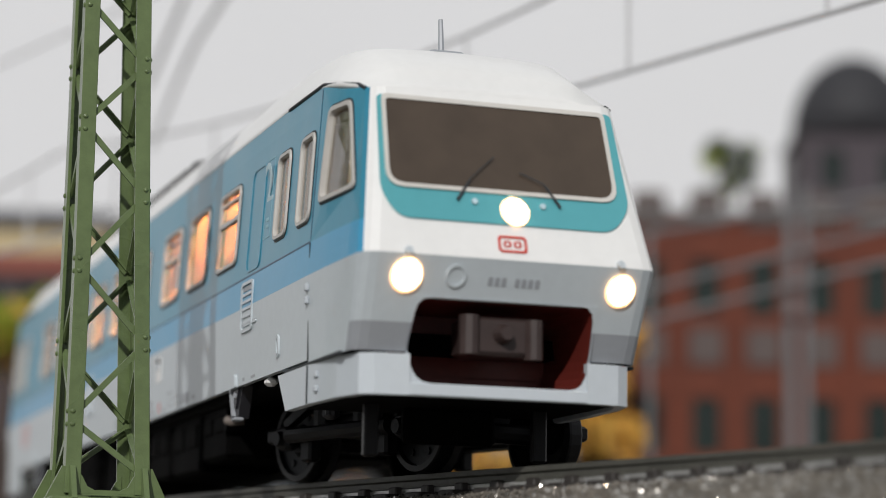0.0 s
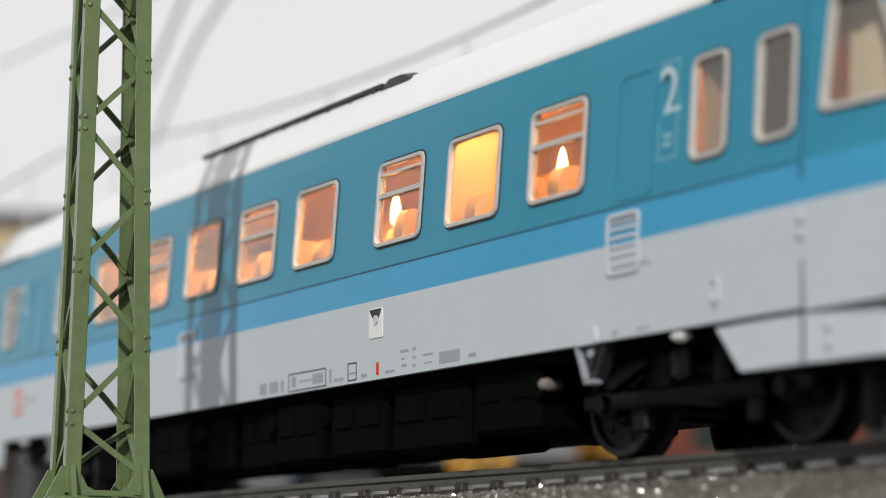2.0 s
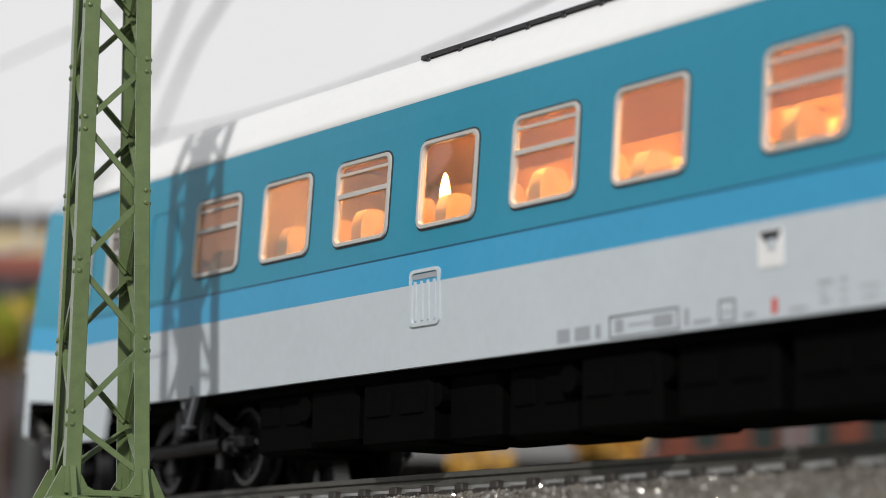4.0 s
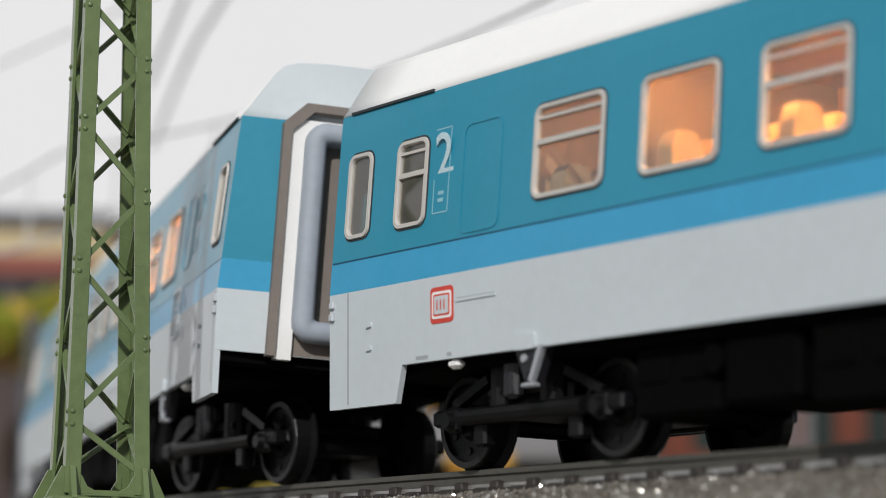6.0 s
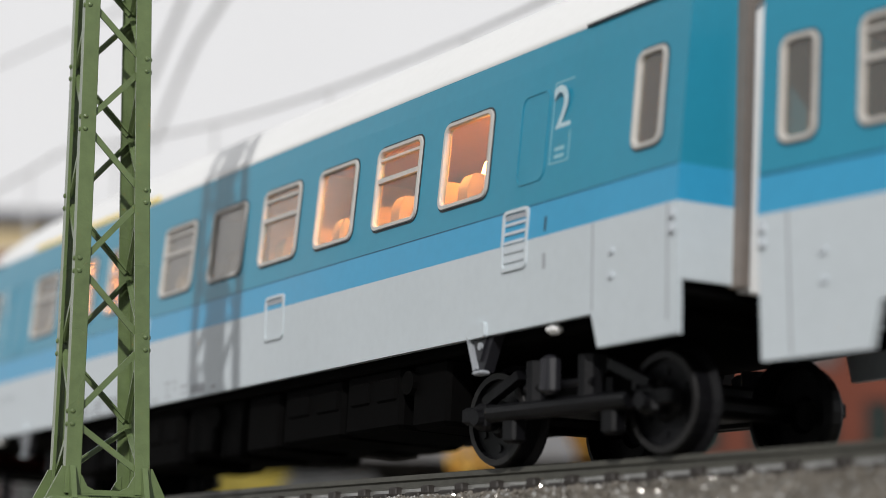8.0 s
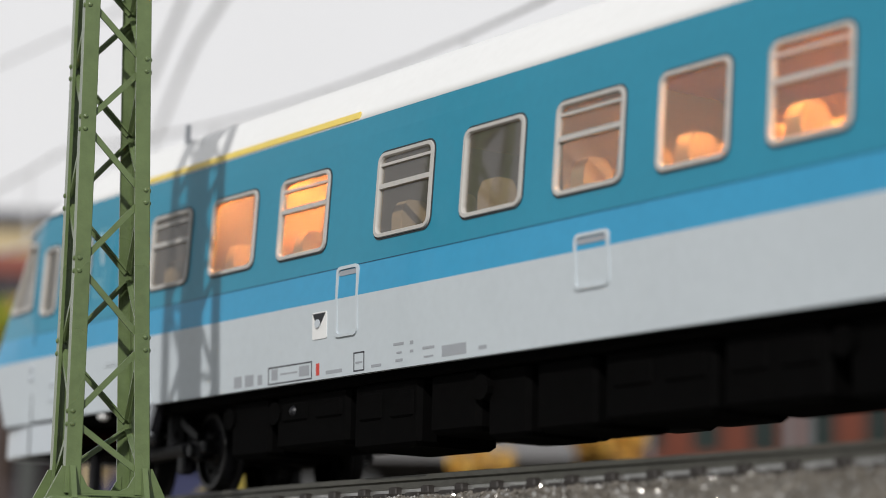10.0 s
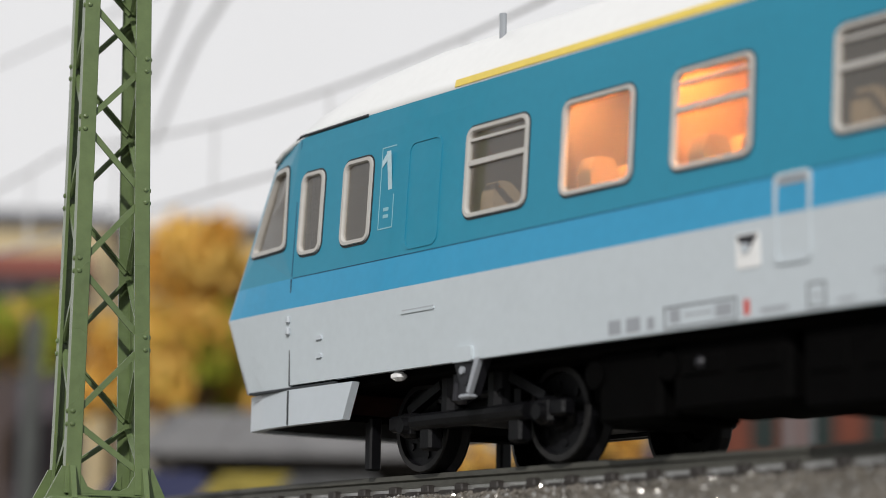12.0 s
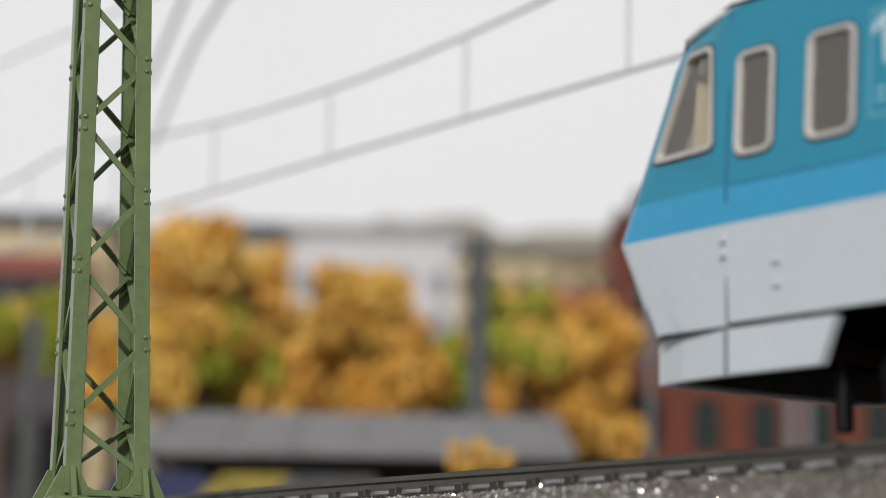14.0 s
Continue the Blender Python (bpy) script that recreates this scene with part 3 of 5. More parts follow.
# far mast and lamp post
for x, yt, d2, r in ((848, 420, 0.70, 2.6), (62, 560, 0.74, 2.4)):
    c = at_view(U(x), Vv(yt), d2)
    pt = thing("catenary_post", "grey-green steel catenary post standing among the trees", "post", "far posts")
    bm = bmesh.new()
    box(bm, c.x / MM - r, c.x / MM + r, c.y / MM - r, c.y / MM + r, -26, c.z / MM, 0.6)
    part("shaft", bm, POST, pt)
    bm = bmesh.new()
    box(bm, c.x / MM - r - 1.5, c.x / MM + r + 1.5, c.y / MM - r - 1.5, c.y / MM + r + 1.5, -26, -20, 0.6)
    part("foot", bm, CONCRETE, pt)
# far hills line behind the houses
bm = bmesh.new()
n = 60
prev = None
for i in range(n + 1):
    u = -0.42 + 0.84 * i / n
    v = Vv(398) + 0.004 * math.sin(i * 0.9) + 0.003 * math.sin(i * 2.3)
    if u > U(1080):
        v = Vv(440)
    a = at_view(u, v, 1.9)
    cur = (vert(bm, (a.x / MM, a.y / MM, -26)), vert(bm, a / MM), vert(bm, (a.x / MM + AHEAD.x * 60, a.y / MM + AHEAD.y * 60, -26)))
    if prev:
        bm.faces.new((prev[0], cur[0], cur[1], prev[1]))
        bm.faces.new((prev[1], cur[1], cur[2], prev[2]))
    prev = cur
HILL = material("far_hill", (0.30, 0.27, 0.22), 0.9, vary=0.35, scale=40)
tagged(part("far_ridge", bm, HILL, None), "hazy brown ridge behind the far houses", "backdrop", kind="structure")


# ---- the two-car train ----
Z_LOW, Z_BELT, Z_BAND, Z_EDGE = 10.9, 19.9, 23.5, 40.9
WZ0, WZ1 = 25.92, 35.98


def wall_y(z):
    if z <= Z_BELT:
        return 16.4 - 0.03 * (Z_BELT - z)
    if z <= 38.5:
        return 16.4 - 0.0573 * (z - Z_BELT)
    return 15.334 - (z - 38.5) * 0.09


def mirror(side_):
    """Places points on one side wall; d goes inwards."""
    return lambda u, v, d: (u, side_ * (wall_y(v) - d), v)


def window(car, side_, x0, x1, split, z0=WZ0, z1=WZ1, poly=None, glass_mat=None):
    place = mirror(side_)
    bm = bmesh.new()
    def shape(d, r):
        if poly:
            cx = sum(p[0] for p in poly) / len(poly)
            cz = sum(p[1] for p in poly) / len(poly)
            small = [(px - math.copysign(d, px - cx), pz - math.copysign(d, pz - cz)) for px, pz in poly]
            return rpoly(small, r, 4)
        return rr(x0 + d, x1 - d, z0 + d, z1 - d, r)
    o, o2, i = shape(0, 1.25), shape(0.12, 1.15), shape(0.62, 0.8)
    loops(bm, [[place(u, v, 0.1) for u, v in o], [place(u, v, -0.28) for u, v in o2], [place(u, v, -0.28) for u, v in shape(0.5, 0.85)], [place(u, v, -0.05) for u, v in i], [place(u, v, 0.3) for u, v in i]], False)
    wf = part("window", bm, FRAME, car)
    bm = bmesh.new()
    prism(bm, shape(0.5, 0.8), lambda u, v, d: place(u, v, 0.12 + d), 0.15)
    pane = part("pane", bm, glass_mat or PANE, wf)
    pane.visible_shadow = False
    bm = bmesh.new()
    so, si = shape(-0.16, 1.4), shape(0.05, 1.2)
    loops(bm, [[place(u, v, 0.05) for u, v in so], [place(u, v, -0.07) for u, v in so], [place(u, v, -0.07) for u, v in si], [place(u, v, 0.05) for u, v in si]])
    part("seal", bm, SEAL, wf)
    if split:
        bm = bmesh.new()
        zm = z0 + (z1 - z0) * 0.60
        loops(bm, [[place(u, v, -0.18) for u, v in rr(x0 + 0.6, x1 - 0.6, zm - 0.28, zm + 0.28, 0.1, 1)], [place(u, v, 0.45) for u, v in rr(x0 + 0.6, x1 - 0.6, zm - 0.28, zm + 0.28, 0.1, 1)]], False, True)
        zt = z1 - 1.5
        loops(bm, [[place(u, v, -0.12) for u, v in rr(x0 + 0.6, x1 - 0.6, zt - 0.16, zt + 0.16, 0.05, 1)], [place(u, v, 0.45) for u, v in rr(x0 + 0.6, x1 - 0.6, zt - 0.16, zt + 0.16, 0.05, 1)]], False, True)
        part("sash_bar", bm, FRAME, wf)


def plate(car, side_, name, mat, x0, x1, z0, z1, r=0.4, proud=0.12, label=""):
    bm = bmesh.new()
    prism(bm, rr(x0, x1, z0, z1, r, 3), lambda u, v, d: mirror(side_)(u, v, -d), proud)
    return part(name, bm, mat, car, label)


def hatch(car, side_, name, x0, x1, z0, z1, louvre=0, bars=False):
    """A raised rim with a sunk flap; louvre: number of slots."""
    place = mirror(side_)
    bm = bmesh.new()
    o, i = rr(x0, x1, z0, z1, 0.7, 3), rr(x0 + 0.38, x1 - 0.38, z0 + 0.38, z1 - 0.38, 0.5, 3)
    loops(bm, [[place(u, v, 0.02) for u, v in o], [place(u, v, -0.22) for u, v in o], [place(u, v, -0.22) for u, v in i], [place(u, v, 0.02) for u, v in i]])
    ob = part(name, bm, GREY, car)
    bm = bmesh.new()
    prism(bm, rr(x0 + 0.5, x1 - 0.5, z1 - 1.1, z1 - 0.5, 0.15, 2), lambda u, v, d: place(u, v, -d), 0.06)
    part("slot", bm, GREY_MID, ob)
    if bars:
        for k in range(4):
            u = x0 + 0.9 + (x1 - x0 - 2.1) * k / 3
            bm = bmesh.new()
            prism(bm, rr(u, u + 0.35, z0 + 0.6, z1 - 1.3, 0.12, 2), lambda u_, v, d: place(u_, v, -d), 0.16)
            part("rib", bm, SKIRT, ob)
    for k in range(louvre):
        z = z0 + 0.9 + (z1 - z0 - 2.6) * k / max(louvre - 1, 1)
        bm = bmesh.new()
        prism(bm, rr(x0 + 0.6, x1 - 0.6, z, z + 0.32, 0.1, 2), lambda u, v, d: place(u, v, -d), 0.14)
        part("louvre", bm, SKIRT, ob)
    return ob


def door_outline(car, side_, x0, x1, z0, z1):
    """Step door: a thin raised rim with rounded head, and an edge at the foot."""
    place = mirror(side_)
    bm = bmesh.new()
    zb = max(z0, 24.0)
    o, i = rr(x0, x1, zb, z1, 1.2, 4), rr(x0 + 0.24, x1 - 0.24, zb + 0.24, z1 - 0.24, 1.0, 4)
    loops(bm, [[place(u, v, 0.02) for u, v in o], [place(u, v, -0.1) for u, v in o], [place(u, v, -0.1) for u, v in i], [place(u, v, 0.02) for u, v in i]])
    part("door_edge", bm, TEAL, car)
    if z0 < Z_BELT:
        plate(car, side_, "door_edge", GREY, x0, x1, z0, z0 + 0.3, 0.15, 0.14)
        # Darker strip painted as the shadow line over the foot edge.
        plate(car, side_, "door_painted_shadow", GREY_MID, x0 + 0.2, x1 - 0.2, z0 + 0.3, z0 + 0.44, 0.05, 0.05)


def text(car, side_, words, x, z, size, mat, name="lettering", flip=False):
    cu = bpy.data.curves.new(name, "FONT")
    cu.body = words
    cu.size = size * MM
    cu.extrude = 0.03 * MM
    cu.offset = 0.04 * MM
    me_ob = bpy.data.objects.new(name, cu)
    scene.collection.objects.link(me_ob)
    bpy.context.view_layer.update()
    me = bpy.data.meshes.new_from_object(me_ob)
    bpy.data.objects.remove(me_ob)
    me.materials.clear()
    me.materials.append(mat)
    ob = new(name, me)
    ob.parent = car
    y = side_ * (wall_y(z + size * 0.35) + 0.08)
    ob.matrix_basis = Matrix.Translation((x * MM, y * MM, z * MM)) @ Matrix.Rotation(0 if side_ < 0 else math.pi, 4, "Z") @ Matrix.Rotation(radians(90 + (3.3 if z > 20 else 0)), 4, "X")
    return ob


def front_x(z, NL, top=0.345):
    """How far the nose reaches forward at a height."""
    if z >= 19.9:
        return NL - top * (z - 19.9)
    return NL - 0.48 * (19.9 - z)


def nose(car, seam, NL):
    ylines = [0, 3, 6, 9.9, 12.0]
    levels = [10.6, 13.4, 15.8, 19.9, 21.5, 23.5, 30, 36, 38.2]
    def ring(z):
        w = wall_y(z)
        wf = 15.9 - max(0, z - 19.9) * 0.125 - (max(0, 19.9 - z) * 0.03)
        f = front_x(z, NL)
        half = [(0.0, w, 0), (NL * 0.35, w - (w - wf) * 0.2, 0), (f - 4.2, w - (w - wf) * 0.62, 0), (f - 1.7, wf + 0.05, 0), (f - 0.9, wf - 0.25, 1), (f - 0.35, wf - 0.8, 1), (f - 0.06, wf - 1.7, 1)]
        half += [(f , y, 2) for y in reversed(ylines)]
        full = half + [(a, -b, c) for a, b, c in reversed(half[:-1])]
        return [(seam + a, b, z) for a, b, c in full], [c for a, b, c in full]
    rings = [ring(z) for z in levels]
    bm = bmesh.new()
    vs = [[vert(bm, p) for p in r[0]] for r in rings]
    kinds = rings[0][1]
    n = len(kinds)
    for i in range(len(levels) - 1):
        zc = (levels[i] + levels[i + 1]) / 2
        for j in range(n - 1):
            k = max(kinds[j], kinds[j + 1])
            ya = (rings[i][0][j][1] + rings[i][0][j + 1][1]) / 2
            xa = (rings[i][0][j][0] + rings[i][0][j + 1][0]) / 2
            if k == 2 and abs(ya) < 9.9 and zc < 15.8:
                continue
            if k == 0 and zc > 23.5 and xa < seam + NL - 4:
                continue
            if zc < 19.9:
                mi = 2 if not (k > 0 and zc < 13.4) else 4
            elif k == 2 or min(kinds[j], kinds[j + 1]) == 1:
                mi = 3
            else:
                mi = 0 if zc > 23.5 else 1
            bm.faces.new((vs[i][j], vs[i][j + 1], vs[i + 1][j + 1], vs[i + 1][j])).material_index = mi
    shell = part("nose_shell", bm, [TEAL, BLUE, GREY, WHITE, GREY_MID], car, "moulded white cab front with grey lower apron")
    md = shell.modifiers.new("edge", "SOLIDIFY")
    md.thickness = 0.5 * MM
    md.offset = -1
    return shell


def on_front(seam, NL):
    def place(u, v, d):
        return (seam + front_x(v, NL)  + d, u, v)
    return place


def cab_side(car, side_, seam, NL):
    """Upper cab side with the slanted window."""
    z0, z1 = 23.5, 38.2
    def wy(u, v):
        w = wall_y(v)
        wf = 15.9 - (v - 19.9) * 0.125
        f = front_x(v, NL)
        t = max(0, min(1, (u - seam) / (f - 1.7)))
        return w - (w - wf) * t ** 1.6
    place = lambda u, v, d: (u, side_ * (wy(u, v) - d), v)
    f0, f1 = seam + front_x(z0, NL) - 1.6, seam + front_x(z1, NL) - 1.6
    out = [(seam, z0), (f0, z0), (f1, z1), (seam + NL * 0.48, 38.95), (seam + NL * 0.3, 39.65), (seam, 40.7)]
    k = NL / 18.4
    win = [(seam + 2.3 * k, 27.5), (seam + 12.4 * k, 27.5), (seam + 8.0 * k, 37.3), (seam + 3.1 * k, 37.3)]
    hole = rpoly(win, 0.9, 3)
    bm = bmesh.new()
    sheet(bm, out, [hole], [], place, 0.6, lambda u, v: 0)
    part("cab_side", bm, TEAL, car)
    bm = bmesh.new()
    cx, cz = sum(p[0] for p in win) / 4, sum(p[1] for p in win) / 4
    def sh(f, r):
        return rpoly([(cx + (a - cx) * f, cz + (b - cz) * (1 + (f - 1) * 0.9)) for a, b in win], r, 4)
    rings = [(sh(1.06, 1.0), 0.05), (sh(1.05, 1.0), -0.25), (sh(0.94, 0.9), -0.25), (sh(0.92, 0.9), 0.5)]
    loops(bm, [[place(u, v, d) for u, v in s_] for s_, d in rings], False)
    w = part("cab_window", bm, FRAME, car, "slanted cab side window in a pale frame")
    bm = bmesh.new()
    prism(bm, sh(0.97, 0.95), lambda u, v, d: place(u, v, 0.3 + d), 0.2)
    pn = part("pane", bm, PANE, w)
    pn.visible_shadow = False
    bm = bmesh.new()
    so, si = sh(1.11, 1.1), sh(1.05, 1.0)
    loops(bm, [[place(u, v, 0.05) for u, v in so], [place(u, v, -0.07) for u, v in so], [place(u, v, -0.07) for u, v in si], [place(u, v, 0.05) for u, v in si]])
    part("seal", bm, SEAL, w)


def disc(bm, place, cu, cv, r, d0, d1, n=24, mat=0):
    return loops(bm, [[place(cu + r * math.cos(2 * math.pi * i / n), cv + r * math.sin(2 * math.pi * i / n), d) for i in range(n)] for d in (d0, d1)], False, True, mat)


def front_details(car, seam, NL, lit):
    P = on_front(seam, NL)
    bm = bmesh.new()
    mask = rpoly([(-12.0, 23.7), (11.4, 23.7), (13.5, 26.6), (12.8, 37.2), (-13.1, 37.2), (-13.6, 26.6)], (1.5, 1.5, 1.3, 0.6, 0.6, 1.3), 5)
    prism(bm, mask, P, 0.2)
    part("teal_panel", bm, TEAL_LIGHT, car, "light teal panel round the windscreen")
    bm = bmesh.new()
    ws = [(-13.0, 27.0), (12.3, 27.0), (12.0, 37.3), (-12.7, 37.3)]
    sm = [(-12.55, 27.45), (11.85, 27.45), (11.55, 36.8), (-12.25, 36.8)]
    o, i = rpoly(ws, (1.9, 1.9, 0.7, 0.7), 4), rpoly(sm, (1.6, 1.6, 0.45, 0.45), 4)
    loops(bm, [[P(u, v, 0.1) for u, v in o], [P(u, v, 0.42) for u, v in o], [P(u, v, 0.42) for u, v in i], [P(u, v, 0.1) for u, v in i]])
    wsf = part("windscreen", bm, RIM, car, "wide dark windscreen with a pale rim")
    bm = bmesh.new()
    prism(bm, i, lambda u, v, d: P(u, v, 0.16 + d), 0.12)
    part("pane", bm, WSCREEN, wsf)
    for sx in (-1, 1):
        bm = bmesh.new()
        a, b, c = P(sx * 5.6, 26.0, 0.5), P(sx * 4.0, 28.4, 0.7), P(sx * 1.2 if sx < 0 else sx * 1.5, 31.0 if sx < 0 else 29.5, 0.6)
        tube(bm, a, b, 0.16, 6, r2=0.09)
        tube(bm, b, c, 0.07, 5)
        part("wiper", bm, SEAL, car)
        bm = bmesh.new()
        disc(bm, P, sx * 3.7, 26.0, 0.32, 0.1, 0.45, 10)
        part("washer_jet", bm, LETTER, car)
    lamps = [(0.6, 25.2, 1.32), (-11.1, 17.8, 1.38), (12.0, 17.6, 1.34)]
    for u, v, r in lamps:
        bm = bmesh.new()
        disc(bm, P, u, v, r * 1.2, -0.3, 0.3)
        ob = part("headlight", bm, LAMP_HALO if lit else FRAME, car)
        bm = bmesh.new()
        disc(bm, P, u, v, r, -0.1, 0.42)
        part("lens", bm, LAMP_GLOW if lit else LENS_OFF, ob, "glowing warm white lens" if lit else "")
    for u in (-11.2, 11.6):
        bm = bmesh.new()
        disc(bm, P, u, 20.2, 0.42, -0.1, 0.5, 10)
        part("marker_lug", bm, GREY, car)
    bm = bmesh.new()
    n = 20
    P2 = P
    loops(bm, [[P2(-5.9 + r * math.cos(2 * math.pi * i / n), 18.0 + r * math.sin(2 * math.pi * i / n), d) for i in range(n)] for r, d in ((1.15, 0.02), (1.1, 0.2), (0.85, 0.2), (0.8, 0.04), (0.05, 0.04))], False, True)
    part("signal_horn", bm, GREY, car)
    bm = bmesh.new()
    o, i = rr(-1.55, 1.55, 20.7, 22.5, 0.4, 3), rr(-1.3, 1.3, 20.95, 22.25, 0.25, 3)
    loops(bm, [[P(u, v, 0.02) for u, v in o], [P(u, v, 0.12) for u, v in o], [P(u, v, 0.12) for u, v in i], [P(u, v, 0.02) for u, v in i]])
    lg = part("badge", bm, RED, car, "small red framed badge")
    bm = bmesh.new()
    for a, b in ((-0.95, -0.15), (0.15, 0.95)):
        o2, i2 = rr(a, b, 21.25, 21.95, 0.2, 2), rr(a + 0.2, b - 0.2, 21.4, 21.8, 0.1, 2)
        loops(bm, [[P(u, v, 0.02) for u, v in o2], [P(u, v, 0.1) for u, v in o2], [P(u, v, 0.1) for u, v in i2], [P(u, v, 0.02) for u, v in i2]])
    part("badge_mark", bm, RED, lg)
    bm = bmesh.new()
    for k in range(8):
        if k == 3:
            continue
        x = -2.4 + k * 0.72
        prism(bm, rr(x, x + 0.5, 17.3, 18.15, 0.08, 1), P, 0.06)
    part("number_bars", bm, GREY_MID, car)
    # pocket with the coupler
    bm = bmesh.new()
    pk = rpoly([(-8.8, 7.5), (9.1, 7.5), (9.9, 10.2), (9.5, 15.9), (-9.5, 15.9), (-9.9, 10.2)], 1.5, 3)
    def PP(u, v, d):
        return (seam + front_x(max(v, 10.6), NL)  + d, u, v)
    loops(bm, [[PP(u, v, 0.12) for u, v in pk], [PP(u * 0.99, v, -0.7) for u, v in pk], [(seam + NL - 15, u * 0.93, 8.2 + (v - 7.5) * 0.9) for u, v in pk]], False)
    bm.faces.new([vert(bm, (seam + NL - 14.9, u * 0.93, 8.2 + (v - 7.5) * 0.9)) for u, v in pk])
    bm2 = bmesh.new()
    sheet(bm2, [(-9.95, 6.4), (9.95, 6.4), (9.95, 15.95), (-9.95, 15.95)], [pk], [((-11, 10.5), (11, 10.5)), ((-11, 13.4), (11, 13.4))], lambda u, v, d: PP(u, v, (0.08 if v > 10.5 else 0.42) - d), 0.3, lambda u, v: 0 if v < 10.5 else 1 if v < 13.4 else 2)
    part("pocket_rim", bm2, [SKIRT, GREY_MID, GREY], car)
    part("coupler_pocket", bm, MAROON, car, "dark brown open coupler pocket")
    bm = bmesh.new()
    box(bm, seam + NL - 9, seam + NL - 3.6, -3.6, 4.4, 10.6, 14.6, 0.4)
    tube(bm, (seam + NL - 3.8, 3.6, 10.3), (seam + NL - 3.8, 3.6, 14.4), 1.0, 10)
    tube(bm, (seam + NL - 3.8, -3.4, 10.6), (seam + NL - 3.8, -3.4, 14.6), 1.1, 10)
    tube(bm, (seam + NL - 4.2, 0.2, 12.8), (seam + NL - 2.2, 0.2, 12.8), 1.25, 12, r2=0.7)
    part("coupler_head", bm, COUPLER, car)
    # skirt round the nose
    bm = bmesh.new()
    fx = seam + front_x(10.6, NL) + 0.3
    def skirt_ring(z, inset=0.0):
        back = seam - (12.3 if lit else 13.4) + (10.5 - z) * (0.85 if lit else 0.45)
        pts = [(back, 16.2 - inset), (seam, 16.2 - inset), (fx - 5.2, 15.6 - inset), (fx - 0.9, 14.6 - inset), (fx, 13.2 - inset), (fx + 0.35, 9.6)]
        return [(x, y, z) for x, y in pts]
    for sg in (-1, 1):
        rg = []
        for z in (10.35, 6.2):
            outer = skirt_ring(z)
            inner = [(x - (1.0 if i > 2 else 0), y - (1.0 if i < 5 else 0), z) for i, (x, y, z) in enumerate(outer)]
            rg.append([(x, sg * y, z) for x, y, z in outer + list(reversed(inner))])
        loops(bm, rg, False, True)
    box(bm, fx - 0.7, fx + 0.36, -9.7, 9.7, 6.2, 7.45, 0.1)
    part("front_skirt", bm, SKIRT, car, "pale grey wrap-round front skirt")
    for sg in (-1, 1):
        bm = bmesh.new()
        box(bm, seam - 0.16, seam + 0.16, sg * 16.0 - 0.3, sg * 16.0 + 0.3, 6.25, 10.3, 0.05)
        part("skirt_joint", bm, SEAL, car)
        bm = bmesh.new()
        box(bm, seam - 9.6, seam + NL - 7.0, sg * 15.9 - 0.3, sg * 15.9 + 0.3, 10.32, 10.65, 0.05)
        part("skirt_joint", bm, SEAL, car)
        bm2 = bmesh.new()
        for z in (18.6, 17.2):
            box(bm2, seam - 0.35, seam + 0.35, sg * 16.5 - 0.25, sg * 16.5 + 0.25, z - 0.45, z + 0.45, 0.15)
        part("hinge", bm2, METAL_GREY, car)
        if not lit:
            continue
        bm = bmesh.new()
        for k in range(2):
            box(bm, seam + 2.6, seam + 3.5, sg * 16.1 - 0.2, sg * 16.1 + 0.2, 7.2 + k * 1.5, 7.9 + k * 1.5, 0.15)
        part("skirt_catch", bm, METAL_GREY, car)
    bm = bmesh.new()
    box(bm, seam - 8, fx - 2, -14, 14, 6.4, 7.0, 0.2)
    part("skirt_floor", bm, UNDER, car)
    if lit:
        # Added near-black plate that closes the bright gap under the nose.
        bm = bmesh.new()
        box(bm, seam - 2, seam - 0.5, -5.2, 5.2, 2.6, 6.6, 0.4)
        part("dark_gap_plate", bm, UNDER, car)
    for sg in (-1, 1):
        bm = bmesh.new()
        n = 26
        front, back = [], []
        for i in range(n + 1):
            u = seam + NL * (0.12 + 0.40 * i / n)
            w_ = sg * (12.6 + 0.45 * math.sin(i * 1.7))
            front.append((u, w_, 26.0))
            back.append((u - 0.08 * i * 0.3, w_ - sg * 0.4, 38.2))
        va, vb = [vert(bm, p) for p in front], [vert(bm, p) for p in back]
        for i in range(n):
            bm.faces.new((va[i], va[i + 1], vb[i + 1], vb[i]))
        part("cab_curtain", bm, CLOTH, car, "cream curtain inside the cab window")


def roof_section(z_edge, crown, w):
    h = crown - z_edge
    prof = [(1.0, 0.0), (0.94, 0.17), (0.86, 0.42), (0.75, 0.74), (0.69, 0.86), (0.58, 0.94), (0.33, 0.985)]
    half = [(w * a, z_edge + h * b) for a, b in prof]
    return half + [(0, crown)] + [(-a, b) for a, b in reversed(half)]


